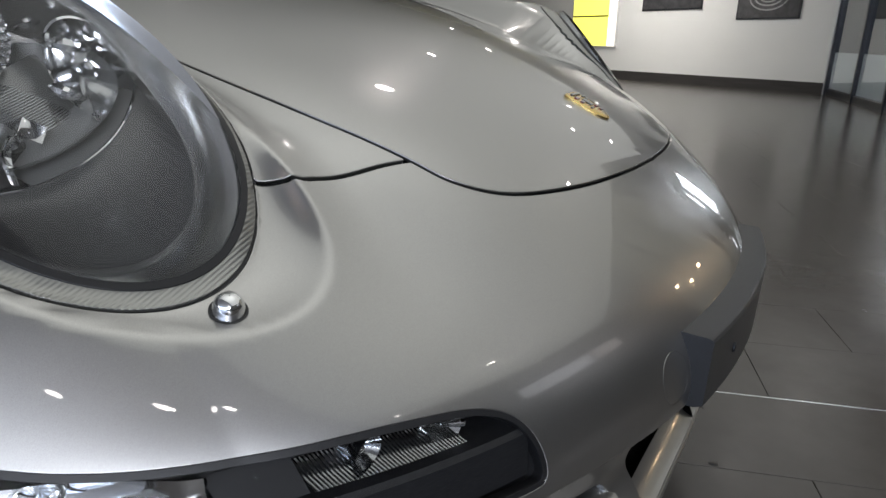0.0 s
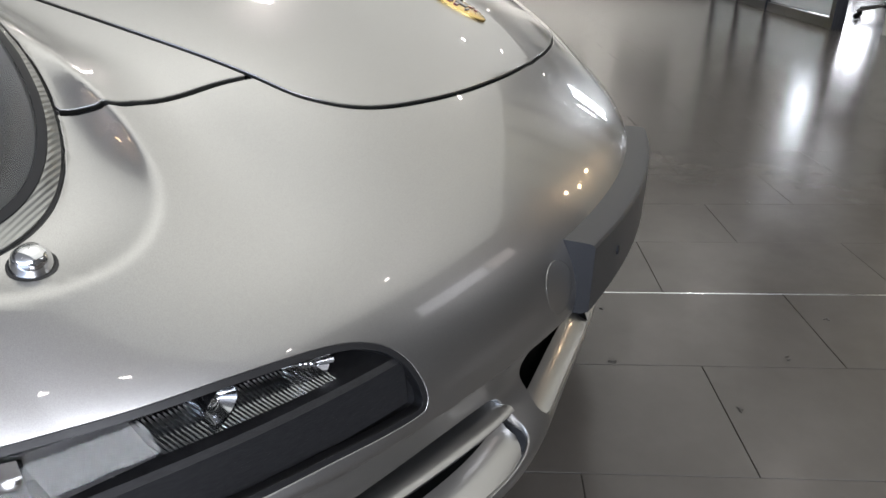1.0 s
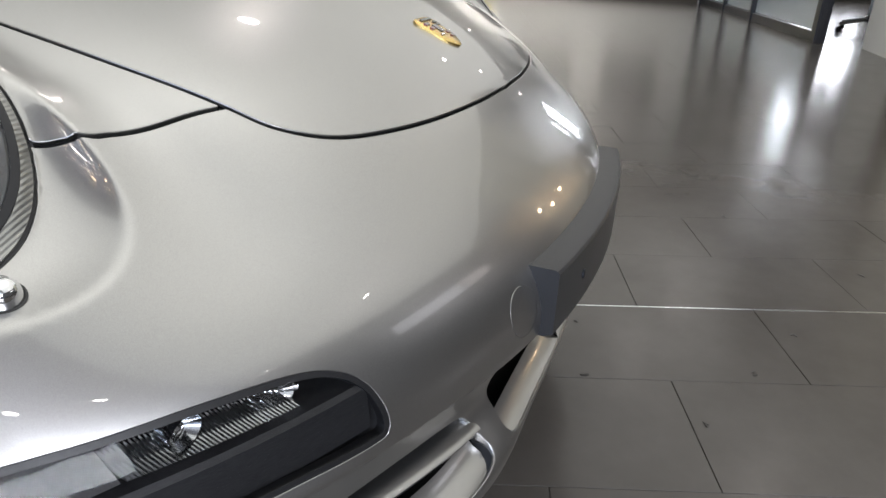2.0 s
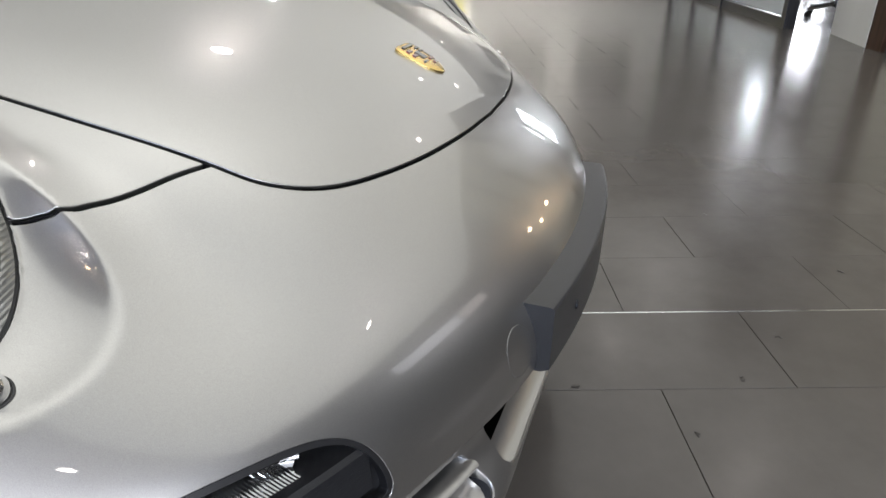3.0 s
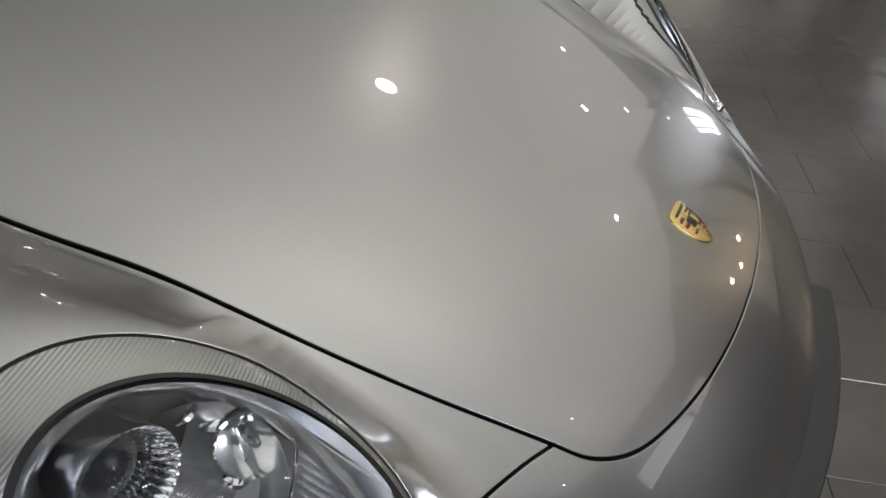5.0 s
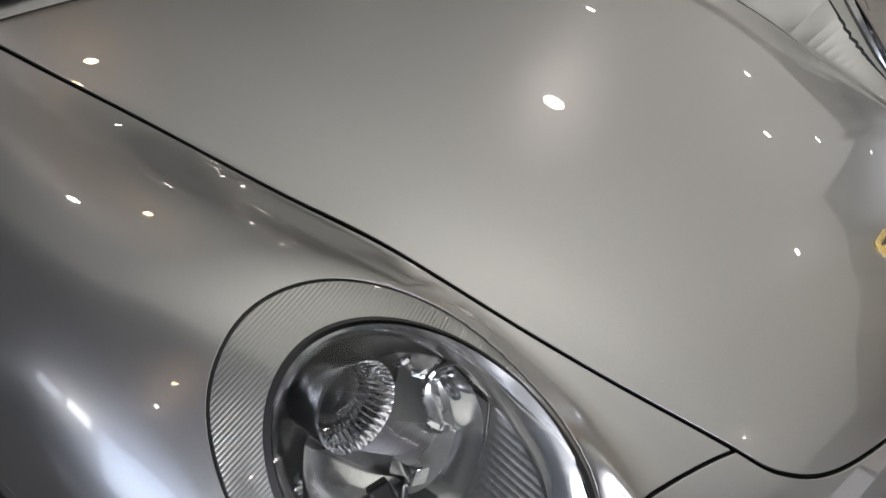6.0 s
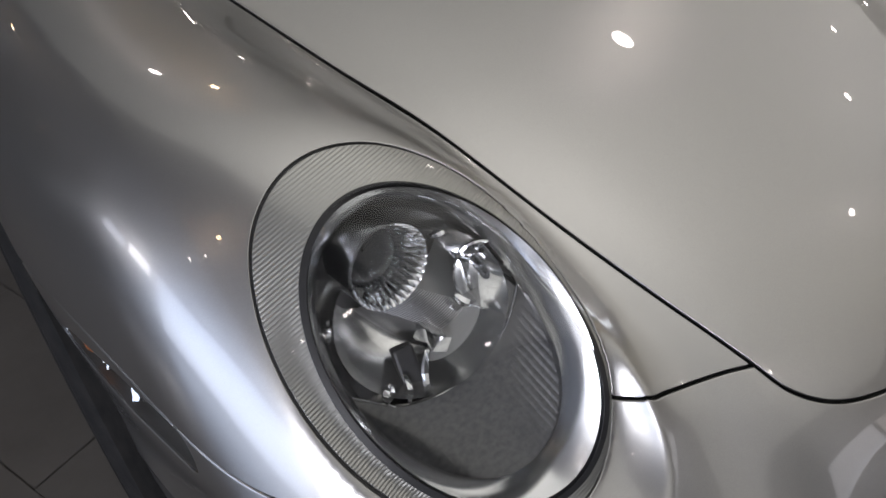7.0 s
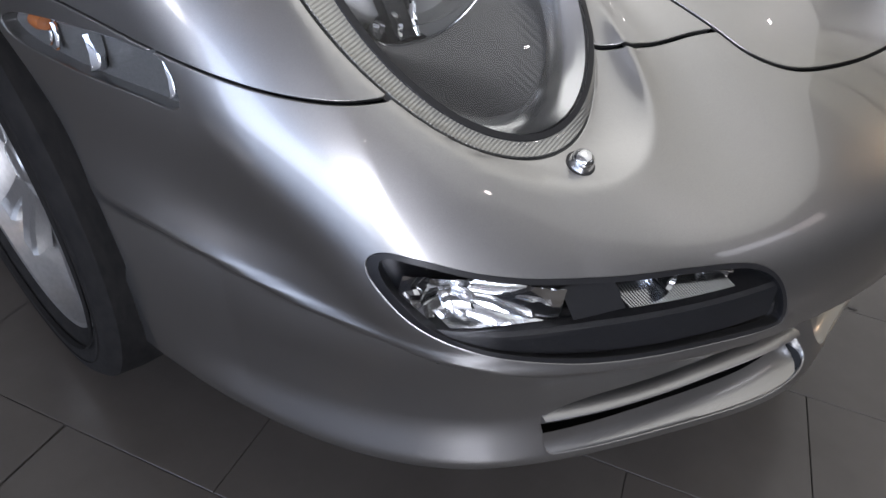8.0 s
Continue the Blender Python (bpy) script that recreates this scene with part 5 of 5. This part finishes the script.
# white display wall running away beside the offices
EAST_A, EAST_B = (10.75, -0.05), (15.2, 8.55)
_, EAST_M = wall("wall_display", EAST_A, EAST_B, 0, CEIL, WALL, (), -0.15, "plain white display wall", 0.0)
bm = bmesh.new()
box(bm, 0.0, 9.6, 0.001, 0.016, 0.0, 0.17, 0.003, EAST_M)
structure("baseboard", bm, SKIRTING, "dark skirting board along the white wall")

# office back wall with its bright window, and side walls
wall("wall_office", (12.2, -0.1), (12.2, -6.0), 0, CEIL, GREY_WALL, ((1.55, 2.55, 0.55, 2.6),), 0.15, "grey office wall with a tall window")
wall("wall_office_side", (12.2, -6.0), (4.7, -6.0), 0, CEIL, GREY_WALL, (), 0.15, "grey office wall")


def window(name, x, y0, y1, z0, z1, along="y"):
    """Frame and panes in an opening."""
    bm = bmesh.new()
    n = max(1, round(abs(y1 - y0) / 1.2))
    for i in range(n + 1):
        c = y0 + (y1 - y0) * i / n
        if along == "y":
            box(bm, x - 0.03, x + 0.03, c - 0.03, c + 0.03, z0, z1, 0.004)
        else:
            box(bm, c - 0.03, c + 0.03, x - 0.03, x + 0.03, z0, z1, 0.004)
    for z in (z0 + 0.03, z1 - 0.03):
        if along == "y":
            box(bm, x - 0.028, x + 0.028, y0, y1, z - 0.03, z + 0.03, 0.004)
        else:
            box(bm, y0, y1, x - 0.028, x + 0.028, z - 0.03, z + 0.03, 0.004)
    return structure(name, bm, DARK_METAL, "dark metal window frame")


window("window_1", -8.0 - 0.06, -4.6, 2.6, 0.3, 2.9)
window("window_5", -5.26, -7.4, -3.8, 1.5, 3.0, "x")
window("window_2", -8.0 - 0.06, 4.35, 5.65, 2.0, 2.8)
window("window_6", -8.0 - 0.06, 2.95, 4.15, 2.2, 3.0)
window("window_3", -5.26, 1.05, 3.75, 1.8, 2.3, "x")
window("window_4", 12.24, -2.65, -1.65, 0.55, 2.6)
for y in (-2.32, -1.98):
    bm = bmesh.new()
    box(bm, 12.20, 12.26, y - 0.03, y + 0.03, 0.58, 2.57, 0.004)
    structure("trim_mullion", bm, DARK_METAL, "dark metal window bar")

# glass partition: dark posts, rails and panes
P0, P1 = Vector((10.70, -0.12, 0)), Vector((6.06, -1.16, 0))
gdir = (P1 - P0).normalized()
gm = Matrix.Translation(P0) @ Matrix.Rotation(math.atan2(gdir.y, gdir.x), 4, "Z")
L = (P1 - P0).length
partition = tagged(empty("glass_partition"), "dark-framed glass office partition with frosted lower film", "partition")
posts = (0.0, 1.45, 2.75, L)
for i, s in enumerate(posts):
    w = 0.05 if i == 3 else 0.03
    bm = bmesh.new()
    box(bm, s - w, s + w, -0.05, 0.05, 0.0, CEIL, 0.004, gm)
    part("post", bm, DARK_METAL, partition)
for s0, s1 in zip(posts[:-1], posts[1:]):
    for z0, z1 in ((0.0, 0.09), (2.2, 2.28)):
        bm = bmesh.new()
        box(bm, s0 + 0.03, s1 - 0.03, -0.03, 0.03, z0, z1, 0.003, gm)
        part("rail", bm, DARK_METAL, partition)
    bm = bmesh.new()
    box(bm, s0 + 0.03, s1 - 0.03, -0.004, 0.004, 0.09, 2.2, 0, gm)
    part("pane", bm, GLASS, partition).visible_shadow = False
    bm = bmesh.new()
    box(bm, s0 + 0.04, s1 - 0.04, 0.0065, 0.0075, 0.10, 0.62, 0, gm)
    part("frosted_film", bm, FROST, partition, "pale frosted film")

# white column, dark door frame and cream wall beyond the office entrance
wall("column", (5.78, -1.47), (4.98, -1.56), 0, CEIL, WALL, (), 0.75, "plain white column by the office entrance")
wall("door_frame", (4.975, -1.565), (4.80, -1.62), 0, CEIL, DARK_WOOD, (), 0.3, "dark brown wooden door frame")
wall("wall_cream", (4.78, -1.65), (3.86, -2.92), 0, CEIL, CREAM, (), 0.15, "plain cream wall", 0.10)
wall("wall_return", (3.86, -2.93), (3.86, -5.2), 0, CEIL, GREY_WALL, (), 0.15, "warm grey wall beside the cream one", 0.10)
for k in (0.33, 0.66):
    bm = bmesh.new()
    box(bm, -0.03, 0.03, -0.016, -0.0005, 0.10, CEIL, 0.002, Matrix.Translation((4.78 - 0.92 * k, -1.65 - 1.27 * k, 0)) @ Matrix.Rotation(math.atan2(-1.27, -0.92), 4, "Z"))
    structure("trim", bm, DARK_METAL, "dark upright strip on the cream wall")


def wall_lamp(k, z):
    """A small round lit lamp on the cream wall, a share k along it."""
    m = Matrix.Translation((4.78 - 0.92 * k, -1.65 - 1.27 * k, z)) @ Matrix.Rotation(math.atan2(-1.27, -0.92), 4, "Z") @ Matrix.Rotation(radians(90), 4, "X")
    base = empty("wall_lamp")
    base.matrix_world = m
    tagged(base, "small round lit lamp on the cream wall", "wall light", "wall lamps")
    bm = bmesh.new()
    lathe(bm, [(0.062, 0.0008), (0.062, 0.030), (0.056, 0.036), (0.050, 0.034)], 24)
    smooth(part("body", bm, WHITE_METAL, base))
    bm = bmesh.new()
    lathe(bm, [(0.050, 0.033), (0.035, 0.043), (0.015, 0.047), (0.0005, 0.048)], 24)
    smooth(part("diffuser", bm, LAMP_WARM, base, "glowing diffuser"))


for k, z in ((0.49, 1.18), (0.75, 1.19), (0.93, 1.46)):
    wall_lamp(k, z)


# ---- things on the white wall ----
def picture(s, w, z0, z1, ring):
    """A framed dark print on the display wall, from s along it."""
    pic = empty("framed_print")
    tagged(pic, "dark framed print with pale rings on the white wall" if ring else "dark framed landscape print on the white wall", "picture", "prints on the wall")
    bm = bmesh.new()
    box(bm, s, s + w, 0.002, 0.024, z0, z1, 0.003, EAST_M)
    part("frame", bm, DARK_METAL, pic)
    bm = bmesh.new()
    box(bm, s + 0.03, s + w - 0.03, 0.025, 0.028, z0 + 0.03, z1 - 0.03, 0.0, EAST_M)
    part("print", bm, PRINT_DARK, pic, "dark print")
    if ring:
        for k, (rx, rz) in enumerate(((0.33, 0.20), (0.24, 0.13), (0.15, 0.075))):
            bm = bmesh.new()
            tube_along(bm, [EAST_M @ Vector((s + w * 0.5 + rx * math.cos(a), 0.030, (z0 + z1) / 2 - 0.08 + rz * math.sin(a))) for a in np.linspace(0, 2 * math.pi, 40)], 0.012, 5)
            part("pale_ring", bm, PRINT_GREY, pic)


picture(0.55, 1.10, 1.11, 1.95, True)
picture(2.35, 1.35, 1.30, 2.10, False)
sign = tagged(empty("lit_wall_panel"), "glowing white and yellow wall panel", "sign")
bm = bmesh.new()
box(bm, 4.30, 5.60, 0.002, 0.05, 0.62, 2.0, 0.004, EAST_M)
part("case", bm, WHITE_METAL, sign)
bm = bmesh.new()
box(bm, 4.33, 4.52, 0.052, 0.056, 0.65, 1.97, 0, EAST_M)
part("white_panel", bm, SIGN_WHITE, sign)
bm = bmesh.new()
box(bm, 4.53, 5.57, 0.052, 0.056, 0.65, 1.97, 0, EAST_M)
part("yellow_panel", bm, SIGN_YELLOW, sign)
bm = bmesh.new()
box(bm, 4.53, 5.57, 0.057, 0.060, 1.22, 1.25, 0, EAST_M)
part("dark_line", bm, DARK_METAL, sign)


# ---- office chair ----
def office_chair(x, y, turn):
    chair = empty("office_chair", (x, y, 0), turn)
    tagged(chair, "black office swivel chair with chrome arms and castors", "chair")
    for i in range(5):
        a = 2 * math.pi * i / 5
        bm = bmesh.new()
        tube_along(bm, [(0.03 * math.cos(a), 0.03 * math.sin(a), 0.13), (0.30 * math.cos(a), 0.30 * math.sin(a), 0.085)], 0.017)
        leg = smooth(part("leg", bm, CHROME, chair))
        bm = bmesh.new()
        lathe(bm, [(0.0005, -0.014), (0.026, -0.013), (0.030, -0.008), (0.030, 0.008), (0.026, 0.013), (0.0005, 0.014)], 16, Matrix.Translation((0.30 * math.cos(a), 0.30 * math.sin(a), 0.0305)) @ Matrix.Rotation(a, 4, "Z") @ Matrix.Rotation(radians(90), 4, "X"))
        box(bm, 0.285 * math.cos(a) - 0.01, 0.285 * math.cos(a) + 0.01, 0.285 * math.sin(a) - 0.01, 0.285 * math.sin(a) + 0.01, 0.04, 0.08, 0.002)
        smooth(part("castor", bm, RUBBER, leg))
    bm = bmesh.new()
    lathe(bm, [(0.045, 0.10), (0.045, 0.16), (0.028, 0.17), (0.028, 0.42), (0.10, 0.43), (0.10, 0.45)], 20)
    smooth(part("column", bm, CHROME, chair))
    bm = bmesh.new()
    box(bm, -0.25, 0.25, -0.25, 0.25, 0.45, 0.54, 0.035)
    smooth(part("seat", bm, CHAIR_BLACK, chair), 0.8)
    bm = bmesh.new()
    box(bm, -0.23, 0.23, -0.04, 0.04, 0.0, 0.62, 0.035, Matrix.Translation((0, 0.27, 0.55)) @ Matrix.Rotation(radians(-10), 4, "X"))
    smooth(part("backrest", bm, CHAIR_BLACK, chair), 0.8)
    for sx in (-0.29, 0.29):
        bm = bmesh.new()
        tube_along(bm, [(sx * 0.85, 0.05, 0.49), (sx, 0.05, 0.52), (sx, 0.03, 0.70), (sx, -0.16, 0.72)], 0.014)
        arm = smooth(part("arm", bm, CHROME, chair, "chrome arm"))
        bm = bmesh.new()
        box(bm, sx - 0.03, sx + 0.03, -0.20, 0.10, 0.722, 0.748, 0.01)
        part("arm_pad", bm, CHAIR_BLACK, arm)


office_chair(7.15, -1.75, 40)

# desk leg and top behind the chair
desk = tagged(empty("desk"), "plain dark office desk behind the glass", "desk")
bm = bmesh.new()
box(bm, 8.0, 9.7, -3.2, -2.4, 0.72, 0.75, 0.004)
part("desktop", bm, DARK_WOOD, desk)
for x in (8.05, 9.6):
    bm = bmesh.new()
    box(bm, x, x + 0.05, -3.15, -2.45, 0.0, 0.72, 0.003)
    part("leg", bm, DARK_METAL, desk)

# ---- floor tiles: near ones singly, the rest joined ----
def tile_mesh():
    bm = bmesh.new()
    h, w = TILE_L / 2 - 0.0005, ROW_W / 2 - 0.0005
    lo = [bm.verts.new((x, y, -0.0034)) for x, y in ((-w, -h), (w, -h), (w, h), (-w, h))]
    mi = [bm.verts.new((x, y, -0.0010)) for x, y in ((-w, -h), (w, -h), (w, h), (-w, h))]
    e = 0.0008
    hi = [bm.verts.new((x, y, 0.0)) for x, y in ((-w + e, -h + e), (w - e, -h + e), (w - e, h - e), (-w + e, h - e))]
    for i in range(4):
        j = (i + 1) % 4
        bm.faces.new((lo[i], lo[j], mi[j], mi[i]))
        bm.faces.new((mi[i], mi[j], hi[j], hi[i]))
    bm.faces.new(hi)
    me = bpy.data.meshes.new("tile")
    bm.to_mesh(me)
    bm.free()
    me.materials.append(TILE)
    return me


TILE_ME = tile_mesh()
tile_rng = random.Random(11)
far_v, far_f = [], []
cx, sx_ = math.cos(TURN), math.sin(TURN)
for i in range(-50, 68):
    for j in range(-40, 40):
        a = 0.465 + ROW_W * (i + 0.5)
        b = (-0.262 if i % 2 == 0 else -0.527) + TILE_L * (j + 0.5)
        x, y = a * cx - b * sx_, a * sx_ + b * cx
        if not (-7.9 < x < 16 and -8.0 < y < 9.9):
            continue
        near = 0.25 < a < 3.6 and -2.9 < b < 0.7 or (-0.9 < a <= 0.25 and -1.0 < b < 1.2)
        if near:
            ob = new("tile", TILE_ME)
            ob.matrix_world = Matrix.Translation((x, y, tile_rng.uniform(-0.0002, 0.0002))) @ Matrix.Rotation(TURN + tile_rng.uniform(-0.0006, 0.0006), 4, "Z")
            ob.parent = floor
        else:
            k = len(far_v)
            w, h = ROW_W / 2 - 0.0014, TILE_L / 2 - 0.0014
            far_v += [(x + p * cx - q * sx_, y + p * sx_ + q * cx, 0.0) for p, q in ((-w, -h), (w, -h), (w, h), (-w, h))]
            far_f.append((k, k + 1, k + 2, k + 3))
me = bpy.data.meshes.new("far_tiles")
me.from_pydata(far_v, [], far_f)
me.materials.append(TILE)
far = new("far_tiles", me)
far.parent = floor
tagged(far, "grey porcelain floor tiles further off", kind="stuff")

# thin metal strip let into one long joint
bm = bmesh.new()
box(bm, -0.0016, 0.0016, -2.4, 0.75, -0.003, 0.0006, 0.0, Matrix.Rotation(TURN, 4, "Z") @ Matrix.Translation((0.465, 0, 0)))
structure("trim_strip", bm, SATIN_CHROME, "thin bright metal strip in a floor joint")

# small specks of grit on the tiles
specks = bmesh.new()
srng = random.Random(4)
for x, y in ((0.522, -0.429), (0.339, -0.344), (0.216, -0.032), (0.41, 0.02), (0.9, -0.62), (1.2, -0.3), (0.15, -0.25)):
    for k in range(3):
        bmesh.ops.create_icosphere(specks, subdivisions=1, radius=1, matrix=Matrix.Translation((x + srng.uniform(-0.007, 0.007), y + srng.uniform(-0.005, 0.005), 0.001)) @ Matrix.Rotation(srng.uniform(0, 3), 4, "Z") @ Matrix.Diagonal((srng.uniform(0.003, 0.007), srng.uniform(0.002, 0.003), 0.0012, 1)))
grit = part("floor_grit", specks, GROUT, None)
tagged(grit, "dark specks of grit on the floor tiles", "grit", kind="stuff")
